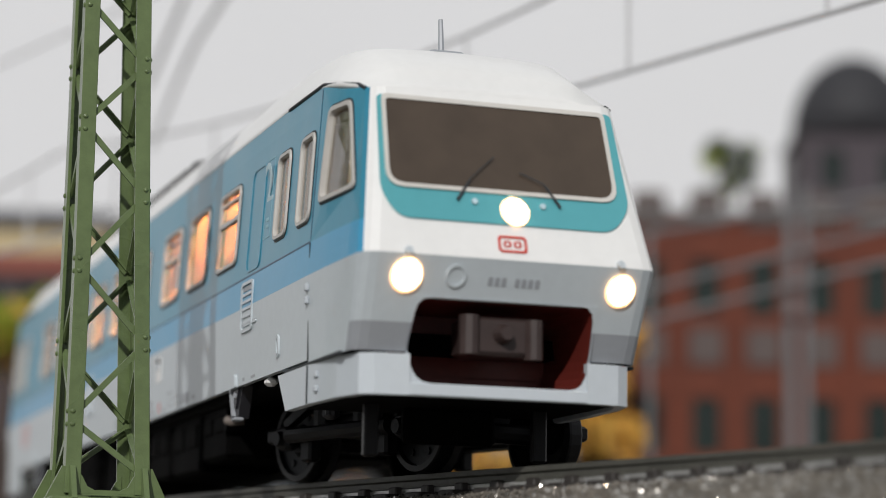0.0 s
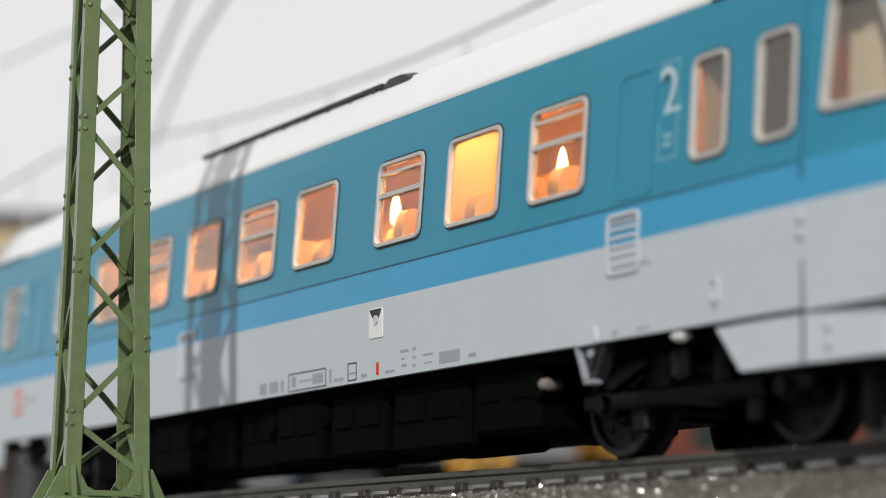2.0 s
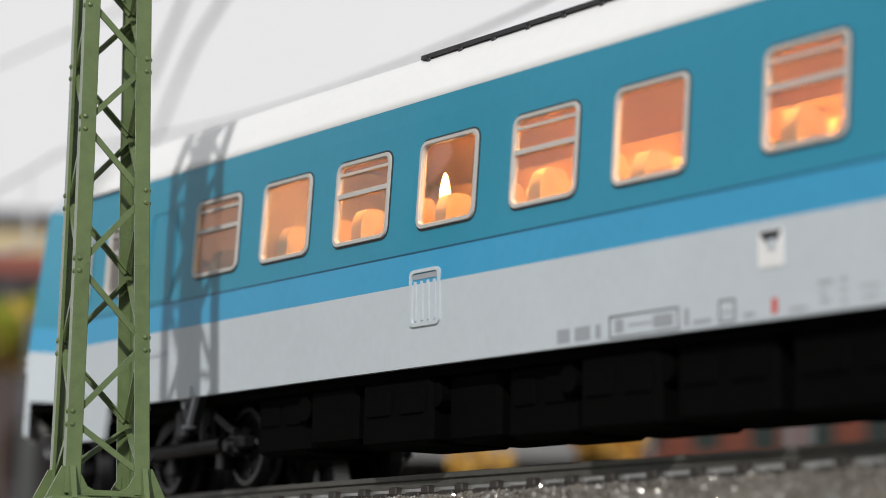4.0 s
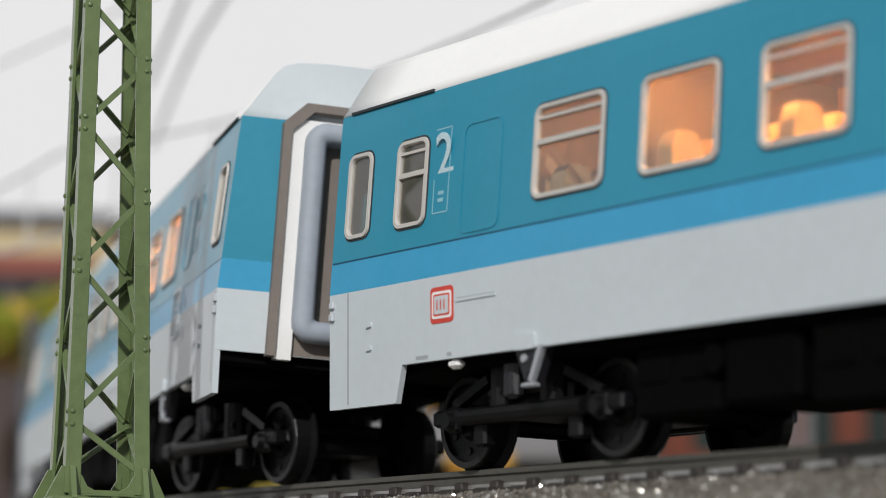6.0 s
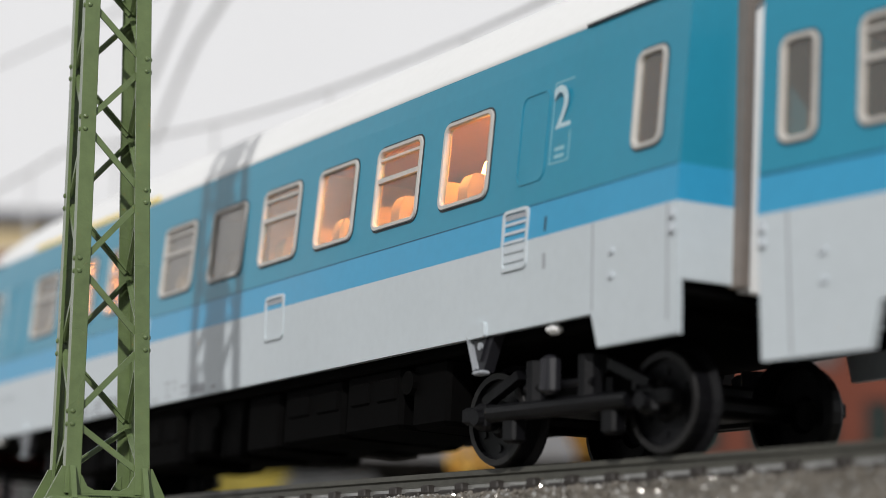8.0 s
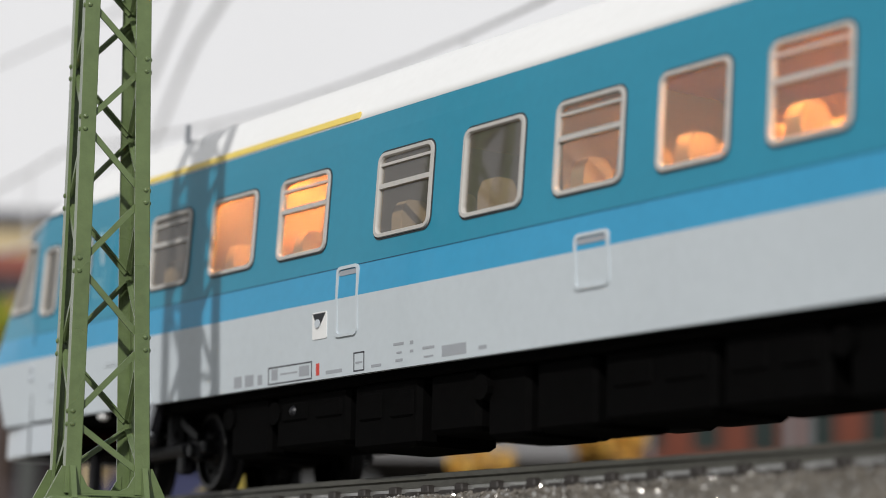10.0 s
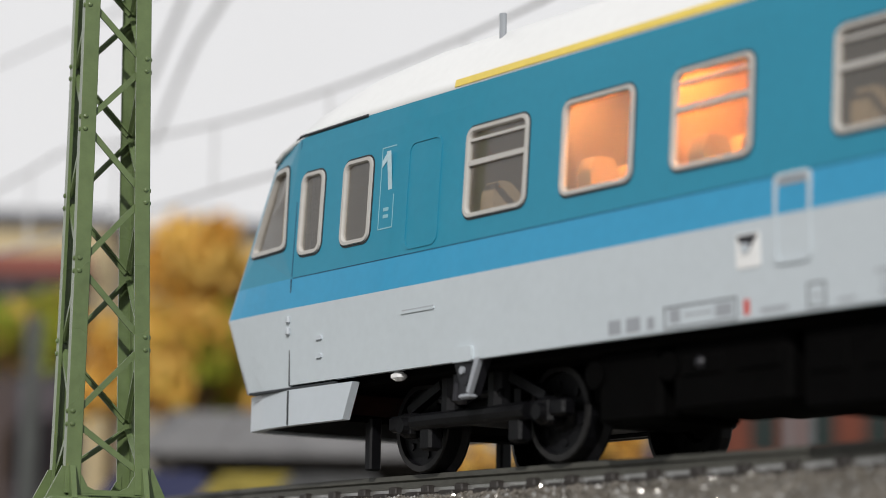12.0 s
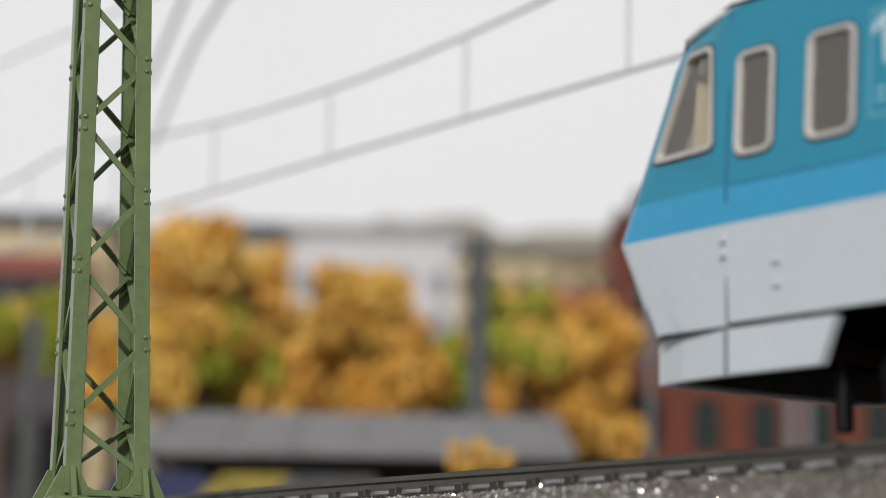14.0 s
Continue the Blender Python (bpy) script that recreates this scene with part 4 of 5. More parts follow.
def roof(car, rear, seam, NL):
    st = [(rear + 0.1, 40.9, 48.7, 15.2), (rear + 9, 40.9, 48.7, 15.2), (seam - 22, 40.9, 48.5, 15.2), (seam - 10, 40.9, 47.6, 15.2), (seam - 4, 40.8, 46.6, 15.2), (seam + NL * 0.1, 40.3, 45.2, 15.2), (seam + NL * 0.3, 39.6, 43.2, 14.95), (seam + NL * 0.48, 38.9, 41.3, 14.15), (seam + front_x(38.2, NL) - 2.6, 38.3, 39.5, 13.4), (seam + front_x(38.2, NL) - 0.4, 38.05, 38.5, 12.6)]
    bm = bmesh.new()
    rings = [[(x, y, z) for y, z in roof_section(ze, cr, w)] for x, ze, cr, w in st]
    vs = [[vert(bm, p) for p in r] for r in rings]
    for i in range(len(vs) - 1):
        for j in range(len(vs[0]) - 1):
            bm.faces.new((vs[i][j], vs[i][j + 1], vs[i + 1][j + 1], vs[i + 1][j]))
    bm.faces.new(vs[0]).material_index = 1
    ob = part("roof", bm, [WHITE, GREY], car, "glossy white arched roof", smooth=True)
    md = ob.modifiers.new("thick", "SOLIDIFY")
    md.thickness = 0.6 * MM
    md.offset = -1
    for sg in (-1, 1):
        edge = [(rear + 2, 15.2, 40.9), (rear + 18, 15.2, 40.9)]
        bm = bmesh.new()
        beam(bm, (edge[0][0], sg * 15.17, 40.95), (edge[1][0], sg * 15.17, 40.95), 0.4, 0.3)
        part("gutter", bm, SEAL, car)
        def cab_y(u, v):
            w, wf = wall_y(v), 15.9 - (v - 19.9) * 0.125
            return w - (w - wf) * max(0, min(1, (u - seam) / (front_x(v, NL) - 1.7))) ** 1.6
        lip = [(seam - 14, 15.15, 40.85)] + [(u, cab_y(u, v) + 0.02, v) for u, v in ((seam, 40.7), (seam + NL * 0.3, 39.65), (seam + NL * 0.48, 38.95), (seam + front_x(38.2, NL) - 1.6, 38.2))]
        bm = bmesh.new()
        for (xa, ya, za), (xb, yb, zb) in zip(lip, lip[1:]):
            tube(bm, (xa, sg * ya, za), (xb, sg * yb, zb), 0.2, 6)
        part("gutter", bm, SEAL, car)
    return ob


def bogie(car, x, wheelbase):
    bm = bmesh.new()
    for sg in (-1, 1):
        y = sg * 11.2
        box(bm, -wheelbase / 2 - 3.5, wheelbase / 2 + 3.5, y - 0.9, y + 0.9, 4.6, 6.4, 0.3)
        for sx in (-1, 1):
            ax = sx * wheelbase / 2
            box(bm, ax - 1.5, ax + 1.5, y - 1.0, y + 1.0, 3.8, 6.7, 0.45)
            tube(bm, (ax, y + sg * 0.9, 5.1), (ax, y + sg * 1.7, 5.1), 1.05, 12, r2=0.8)
            beam(bm, (ax, y, 6.8), (ax - sx * 6, y, 9.3), 1.2, 1.0)
        tube(bm, (-wheelbase / 2 + 2, y + sg * 1.0, 5.4), (wheelbase / 2 - 2, y + sg * 1.0, 5.4), 0.95, 10)
        tube(bm, (-5.5, y + sg * 0.7, 7.6), (5.5, y + sg * 0.7, 7.6), 0.55, 8)
        for sx in (-1, 1):
            tube(bm, (sx * 4.2, y, 6.2), (sx * 4.2, y, 10.4), 1.5, 10)
            box(bm, sx * 8 - 1.1, sx * 8 + 1.1, y - 0.5, y + 1.3, 2.2, 5.0, 0.3)
    box(bm, -6, 6, -10.5, 10.5, 5.0, 8.6, 0.5)
    bg = part("bogie", bm, BLACK, car, "black moulded bogie frame with dampers and axle boxes")
    bg.matrix_basis = Matrix.Translation((x * MM, 0, 0))
    for sg in (-1, 1):
        bm = bmesh.new()
        box(bm, -1.2, 1.2, sg * 13.2 - 0.7, sg * 13.2 + 0.7, 6.6, 10.6, 0.4)
        tube(bm, (0.2, sg * 13.4, 10.2), (0.4, sg * 13.6, 7.0), 0.6, 8)
        part("damper", bm, DAMPER, bg)
    sets = []
    for sx in (-1, 1):
        bm = bmesh.new()
        n = 28
        for sg in (-1, 1):
            prof = [(5.15, 7.0), (5.9, 7.3), (5.95, 7.6), (5.2, 8.0), (5.05, 9.7), (4.95, 9.9), (4.3, 9.9), (4.2, 9.35), (2.0, 9.25), (1.5, 9.8), (0.05, 9.9)]
            rings = [[(r * math.cos(2 * math.pi * i / n), sg * y, r * math.sin(2 * math.pi * i / n)) for i in range(n)] for r, y in prof]
            fs = loops(bm, rings, False)
            for k, f in enumerate(fs):
                if k // n in (4, 5):
                    f.material_index = 1
            for k in range(6):
                a = 2 * math.pi * k / 6
                tube(bm, (3.1 * math.cos(a), sg * 9.2, 3.1 * math.sin(a)), (3.1 * math.cos(a), sg * 9.5, 3.1 * math.sin(a)), 0.45, 6)
        tube(bm, (0, -7.2, 0), (0, 7.2, 0), 1.2, 10)
        w = part("wheelset", bm, [BLACK, STEEL], bg, "black spoked wheels with worn bright steel tread")
        w.matrix_basis = Matrix.Translation((sx * wheelbase / 2 * MM, 0, 5.15 * MM))
        sets.append((w, sx * wheelbase / 2))
    return bg, sets


def interior(car, rear, seam, windows, bulbs, seed, vis):
    rg = random.Random(seed)
    bm = bmesh.new()
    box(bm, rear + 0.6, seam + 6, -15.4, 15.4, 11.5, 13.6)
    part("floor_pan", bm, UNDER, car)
    bm = bmesh.new()
    box(bm, rear + 3, seam - 1, -14.6, 14.6, 40.0, 40.5)
    part("inner_ceiling", bm, TAN, car)
    # Unseen strips, added above the windows to give the rooms an orange glow.
    for xa, xb in ((-50.0, seam - 22),) if vis < 0 else ((rear + 24, -22.0), (34.0, 63.5)):
        bm = bmesh.new()
        box(bm, xa, xb, *sorted((vis * 12.6, vis * 14.4)), 39.2, 39.9)
        part("hidden_glow_strip", bm, STRIP_BRIGHT if vis < 0 else STRIP_GLOW, car, "warm glowing strip added out of sight for the lit rooms")
    for x0, x1, sp in windows:
        if x1 - x0 < 8:
            continue
        for side_ in (-1, 1):
            for xx in (x0 - 0.4, x1 - 1.9):
                bm = bmesh.new()
                for ya, yb in ((4.4, 8.7), (9.3, 13.6)):
                    y0, y1 = sorted((side_ * ya, side_ * yb))
                    top = 30.4 + rg.uniform(-0.4, 0.6)
                    outline = rpoly([(y0, 13.0), (y1, 13.0), (y1 - 0.2, top - 1.6), (y1 - 0.9, top), (y0 + 0.9, top), (y0 + 0.2, top - 1.6)], (0.1, 0.1, 0.5, 0.6, 0.6, 0.5), 3)
                    prism(bm, outline, lambda u, v, d: (xx + d + (v - 13) * 0.012, u, v), 2.1)
                part("seat_pair", bm, SEAT, car)
            bm = bmesh.new()
            box(bm, x0 + 1.8, x1 - 2.0, *sorted((side_ * 4.4, side_ * 13.6)), 13, 20.5, 0.6)
            part("seat_base", bm, SEAT, car)
    for side_ in (-1, 1):
        bm = bmesh.new()
        holes = [rr(p - 0.3, q + 0.3, WZ0 - 0.3, WZ1 + 0.3, 1.2) for p, q, sp in windows]
        sheet(bm, [(rear + 3, 13.7), (seam - 1.2, 13.7), (seam - 1.2, 39.9), (rear + 3, 39.9)], holes, [((rear, Z_BELT), (seam, Z_BELT)), ((rear, 38.5), (seam, 38.5))], lambda u, v, d: mirror(side_)(u, v, 0.78 + d), 0.25, lambda u, v: 0)
        part("inner_lining", bm, TAN, car)
    walls = [rear + 20, rear + 34, seam - 16, seam - 28, (windows[2][1] + windows[3][0]) / 2 - 16]
    # Full-width partitions added to keep the strip light out of dim windows.
    for x in (64.9, 29.5, -7.2) if vis > 0 else (-55.8,):
        bm = bmesh.new()
        box(bm, x - 0.5, x + 0.5, -14.4, 14.4, 13, 39.9)
        part("baffle_partition", bm, BAFFLE, car, "dull grey partition added to hold light back from dim windows")
    for x in walls:
        bm = bmesh.new()
        box(bm, x - 0.5, x + 0.5, -14.4, -3.5, 13, 40)
        box(bm, x - 0.5, x + 0.5, 3.5, 14.4, 13, 40)
        part("partition", bm, TAN, car)
    # Bulbs; some are added glows for bright streaks on lit partition edges.
    for x, y, z in bulbs:
        bm = bmesh.new()
        rings = [[(x + r * math.cos(k * math.pi / 8), y + r * math.sin(k * math.pi / 8), z + dz) for k in range(16)] for r, dz in ((0.35, -1.9), (0.62, -1.5), (0.66, -0.4), (0.5, 0.6), (0.3, 1.5), (0.1, 1.9))]
        loops(bm, rings, False, True)
        part("bulb_streak", bm, BULB_STREAK_GLOW, car, smooth=True)


def end_wall(car, rear, out, zlow):
    """Inner end: bevelled corners and passage frame."""
    bm = bmesh.new()
    levels = [(zlow, 2), (Z_BELT, 1), (Z_BAND, 0), (40.9, 0)]
    rings = []
    for z, _ in levels:
        w = wall_y(z) - 0.05
        rings.append([(rear + 0.25, -w, z), (rear - out, -w + 6.4, z), (rear - out, w - 6.4, z), (rear + 0.25, w, z)])
    vs = [[vert(bm, p) for p in r] for r in rings]
    for i in range(len(vs) - 1):
        for j in range(3):
            bm.faces.new((vs[i][j], vs[i][j + 1], vs[i + 1][j + 1], vs[i + 1][j])).material_index = levels[i][1]
    ob = part("end_wall", bm, [TEAL, BLUE, GREY], car)
    md = ob.modifiers.new("thick", "SOLIDIFY")
    md.thickness = 0.5 * MM
    md.offset = 0
    xr = rear - out
    def portal(yo, zo, yi, zi, zb, cut, x0, x1, name, mat, lab):
        bm = bmesh.new()
        sec = ((-yo, zb), (-yo, zo - cut), (-yo + cut, zo), (yo - cut, zo), (yo, zo - cut), (yo, zb), (yi, zb), (yi, zi - cut), (yi - cut, zi), (-yi + cut, zi), (-yi, zi - cut), (-yi, zb))
        loops(bm, [[(x, y, z) for y, z in sec] for x in (x0, x1)], False, True)
        part(name, bm, mat, car, lab)
    portal(10.3, 43.0, 9.3, 42.0, zlow - 0.3, 2.6, xr - 1.5, xr + 0.3, "passage_frame", FRAME_BROWN, "brown-grey passage frame")
    portal(9.3, 41.0, 7.3, 39.0, zlow - 0.6, 1.2, xr - 1.0, xr + 0.3, "passage_panel", WHITE, "white passage surround")
    bm = bmesh.new()
    def ring(d, x):
        return [(x, y, z) for y, z in rr(-7.6 + d, 7.6 - d, 14.2 + d, 40.6 - d, max(2.4 - d, 0.5), 5)]
    loops(bm, [ring(0.6, xr), ring(0.0, xr - 0.8), ring(0.0, xr - 2.2), ring(0.7, xr - 2.9), ring(1.9, xr - 2.9), ring(2.5, xr - 2.2), ring(2.5, xr)], False)
    part("bellows", bm, RUBBER, car, "blue-grey rubber gangway bellows", smooth=True)
    bm = bmesh.new()
    box(bm, xr - 0.3, xr, -7.2, 7.2, 12.6, 40.2, 0.1)
    part("passage_door", bm, FRAME_BROWN, car)


def railcar(label, rear, seam, NL, windows, vis, lit, hatches, bogies, bulbs, seed, sign, stripe):
    car = thing("railcar", label, "train car", "two-car train")
    for side_ in (-1, 1):
        zs_ = 6.8 if lit else 7.5
        out = [(rear, zs_), (rear + 13.0, zs_), (rear + 14.2, Z_LOW), (seam, Z_LOW), (seam, Z_EDGE), (rear, Z_EDGE)]
        holes = [rr(a + 0.1, b - 0.1, WZ0 + 0.1, WZ1 - 0.1, 1.2) for a, b, sp in windows]
        bm = bmesh.new()
        lines = [((rear - 1, z), (seam + 1, z)) for z in (Z_BELT, Z_BAND, 38.5)]
        sheet(bm, out, holes, lines, mirror(side_), 0.7, lambda u, v: 2 if v < Z_BELT else 1 if v < Z_BAND else 0)
        part("side_wall", bm, [TEAL, BLUE, GREY], car, "teal side above a sky blue band and pale grey lower panel")
        for a, b, sp in windows:
            window(car, side_, a, b, sp)
        cab_side(car, side_, seam, NL)
        for kind, a, b, z0, z1, *o in hatches:
            if kind == "hatch":
                hatch(car, side_, "service_hatch", a, b, z0, z1, *o)
            elif kind == "filler":
                plate(car, side_, "filler_plate", WHITE, a, b, z0, z1, 0.2, 0.1)
                bm = bmesh.new()
                prism(bm, [(a + 0.15, z1 - 0.15), ((a + b) / 2 - 0.1, z1 - 1.7), ((a + b) / 2 + 0.5, z1 - 1.7), (b - 0.15, z1 - 0.15)], lambda u, v, d: mirror(side_)(u, v, -d), 0.14)
                notch = part("filler_notch", bm, DAMPER, car)
                bm = bmesh.new()
                disc(bm, lambda u, v, d: mirror(side_)(u, v, -d), (a + b) / 2 + 0.25, z1 - 1.35, 0.5, 0.1, 0.3, 10)
                part("filler_cap", bm, SKIRT, notch)
            elif kind == "door":
                door_outline(car, side_, a, b, z0, z1)
            elif kind == "catch":
                for z in (z0, z1):
                    plate(car, side_, "catch", SKIRT, a, b, z - 0.25, z + 0.25, 0.12, 0.25)
            elif kind == "line":
                plate(car, side_, "panel_joint", SEAL if o else GREY_MID, a, b, z0, z1, 0.05, 0.1 if o else 0.03)
            elif kind == "seamline":
                plate(car, side_, "band_joint", TEAL_DARK, a, b, z0, z1, 0.04, 0.03)
            elif kind == "badge" and side_ == vis:
                plate(car, side_, "badge", RED, a, b, z0, z1, 0.5, 0.06, "red framed badge on the lower side")
                plate(car, side_, "badge_field", WHITE, a + 0.32, b - 0.32, z0 + 0.5, z1 - 0.5, 0.3, 0.09)
                plate(car, side_, "badge_mark", RED, a + 0.6, b - 0.6, z0 + 0.78, z1 - 0.78, 0.25, 0.12)
                plate(car, side_, "badge_gap", GREY, a + 0.8, b - 0.8, z0 + 0.98, z1 - 0.98, 0.15, 0.15)
                for k in range(3):
                    plate(car, side_, "badge_mark", RED, a + 1.25 + k * 0.62, a + 1.45 + k * 0.62, z0 + 1.4, z1 - 1.4, 0.03, 0.17)
            elif kind == "bars" and side_ == vis:
                plate(car, side_, "lettering_bar", GREY_MID if not o else o[0], a, b, z0, z1, 0.05, 0.03)
            elif kind == "box" and side_ == vis:
                for q in ((a, b, z1 - 0.16, z1), (a, b, z0, z0 + 0.16), (a, a + 0.16, z0, z1), (b - 0.16, b, z0, z1)):
                    plate(car, side_, "data_box_line", INK, *q, 0.04, 0.03)
            elif kind == "sign" and side_ == vis:
                ww = b - a
                if side_ < 0:
                    text(car, side_, o[0], a + 0.3, z1 - 5.2, 6.6, LETTER, "class_number")
                else:
                    text(car, side_, o[0], b - 0.3, z1 - 5.2, 6.6, LETTER, "class_number")
                if o[0] == "1":
                    bm = bmesh.new()
                    prism(bm, [(b - 1.15, z1 - 0.6), (b - 0.25, z1 - 1.5), (b - 0.25, z1 - 2.3), (b - 1.15, z1 - 1.6)], lambda u, v, d: mirror(side_)(u, v, -d), 0.09)
                    part("class_number", bm, LETTER, car)
                for q in ((a, b, z0, z0 + 0.14), (a, b, z1 - 0.1, z1 + 0.04), (a, a + 0.12, z0, z1 - 5.6), (b - 0.12, b, z0, z1)):
                    plate(car, side_, "class_frame", LETTER_FADED, *q, 0.04, 0.03)
                for k in range(2):
                    plate(car, side_, "class_small", LETTER_FADED, a + 0.9, b - 0.9, z1 - 7.4 - k * 0.8, z1 - 7.0 - k * 0.8, 0.04, 0.03)
        for bx, wb, x, sx in bogies:
            place = mirror(side_)
            inner = 1 if x < 0 else -1
            bm = bmesh.new()
            prism(bm, rpoly([(x - 1.7, 10.75), (x + 1.7, 10.75), (x + 1.6, 12.35), (x - 1.6, 12.35)], 0.35, 3), lambda u, v, d: place(u, v, 0.1 - d), 0.5)
            part("step_bracket", bm, GREY, car)
            bm = bmesh.new()
            prism(bm, [(x - 2.5, 11.1), (x - 0.55, 7.3), (x + 0.75, 7.3), (x + 2.5, 11.1)], lambda u, v, d: (u, side_ * (15.7 - d), v), 1.3)
            prism(bm, [(x - 1.3, 10.6), (x - 0.2, 8.4), (x + 0.3, 8.4), (x + 1.3, 10.6)], lambda u, v, d: (u, side_ * (15.98 - d), v), 0.4)
            hanger = part("hanger", bm, DAMPER, car, "dark tapered hanger over the bogie")
            bm = bmesh.new()
            prism(bm, [(x + inner * 1.75, 11.0), (x + inner * 0.35, 7.6), (x + inner * 0.85, 7.4), (x + inner * 2.6, 11.1)], lambda u, v, d: (u, side_ * (16.15 - d), v), 0.6)
            box(bm, x - 0.9, x + 1.0, *sorted((side_ * 15.0, side_ * 16.2)), 6.95, 7.4, 0.15)
            tube(bm, (x - inner * 0.4, side_ * 15.6, 9.9), (x - inner * 0.4, side_ * 16.25, 9.9), 0.42, 10)
            part("hanger_edge", bm, GREY_MID, hanger)
            bm = bmesh.new()
            box(bm, sx - 0.95, sx + 0.95, *sorted((side_ * 14.6, side_ * 15.9)), 9.85, 10.85, 0.4)
            part("lamp_stub", bm, WHITE, car)
        if stripe:
            bm = bmesh.new()
            a, b = stripe
            rings = []
            for x in (a, b):
                rings.append([(x, side_ * 15.26, 41.05), (x, side_ * 15.02, 41.9), (x, side_ * 14.8, 41.9), (x, side_ * 15.0, 41.05)])
            loops(bm, rings, False, True)
            part("class_line", bm, YELLOW, car, "yellow first class line along the roof edge")
    for side_ in (-1, 1):
        bm = bmesh.new()
        for z in (18.7, 17.3):
            box(bm, rear + 0.15, rear + 1.05, *sorted((side_ * 16.2, side_ * 16.7)), z - 0.5, z + 0.5, 0.2)
        part("corner_hinge", bm, METAL_GREY, car)
        bm = bmesh.new()
        x = 68.6 if lit else 43.5
        rings = [[(x + r * math.cos(k * math.pi / 6), side_ * (13.6 + d), 8.0 + r * math.sin(k * math.pi / 6)) for k in range(12)] for r, d in ((0.6, -1.5), (0.75, 0.2), (0.62, 0.6), (0.36, 0.9), (0.1, 1.0))]
        loops(bm, rings, False, True)
        part("valve_cap", bm, FRAME_BROWN if lit else DAMPER, car, smooth=True)
    nose(car, seam, NL)
    front_details(car, seam, NL, lit)
    roof(car, rear, seam, NL)
    end_wall(car, rear, 0.4, 11.2 if lit else 12.6)
    interior(car, rear, seam, windows, bulbs, seed, vis)
    # underframe
    rg = random.Random(seed + 9)
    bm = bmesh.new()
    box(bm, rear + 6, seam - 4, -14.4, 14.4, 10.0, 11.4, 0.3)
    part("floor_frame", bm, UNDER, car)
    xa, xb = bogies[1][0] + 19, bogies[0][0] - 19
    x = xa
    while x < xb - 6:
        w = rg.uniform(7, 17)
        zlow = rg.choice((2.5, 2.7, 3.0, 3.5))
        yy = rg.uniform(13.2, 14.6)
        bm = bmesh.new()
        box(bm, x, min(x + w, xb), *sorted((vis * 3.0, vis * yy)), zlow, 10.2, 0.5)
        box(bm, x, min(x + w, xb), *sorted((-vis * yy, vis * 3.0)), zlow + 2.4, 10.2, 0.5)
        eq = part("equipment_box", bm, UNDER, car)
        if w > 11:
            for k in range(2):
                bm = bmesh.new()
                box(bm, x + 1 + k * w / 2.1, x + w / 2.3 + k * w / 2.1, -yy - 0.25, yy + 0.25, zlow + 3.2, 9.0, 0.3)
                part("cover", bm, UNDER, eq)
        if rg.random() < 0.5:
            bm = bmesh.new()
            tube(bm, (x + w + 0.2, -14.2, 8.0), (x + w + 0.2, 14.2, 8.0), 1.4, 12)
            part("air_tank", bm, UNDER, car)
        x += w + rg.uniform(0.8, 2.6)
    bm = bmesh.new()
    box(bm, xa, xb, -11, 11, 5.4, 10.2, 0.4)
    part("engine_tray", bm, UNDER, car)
    made = [bogie(car, x, wb) for x, wb, _, _ in bogies]
    gx = 0.5 if lit else -8.6
    for x, wb, _, _ in bogies:
        bm = bmesh.new()
        for y in (-9.5, 9.5):
            box(bm, seam + gx, seam + gx + 1.3, y - 0.8, y + 0.8, 0.9, 7.0, 0.2)
        if x > 0:
            part("rail_guard", bm, BLACK, car)
        else:
            bm.free()
    return car, made


RAIL_GREY = material("roof_rail_grey", (0.030, 0.030, 0.032), 0.5, vary=0.1)
TEAL_DARK = material("dark_teal_line", (0.006, 0.075, 0.15), 0.4, vary=0.05)
# Dark glass with its brown reflection painted into the opaque colour.
WSCREEN = material("windscreen_brown_reflection", (0.072, 0.052, 0.037), 0.12, vary=0.25, scale=220, coat=0.3)
LENS_OFF = material("lamp_lens_unlit", (0.45, 0.42, 0.40), 0.15, vary=0.1)
SKIRT = material("skirt_grey", (0.565, 0.615, 0.66), 0.36, vary=0.03, coat=0.2)
DAMPER = material("damper_grey", (0.016, 0.016, 0.020), 0.4, vary=0.2)
FRAME_BROWN = material("passage_brown", (0.20, 0.17, 0.15), 0.6, vary=0.1)

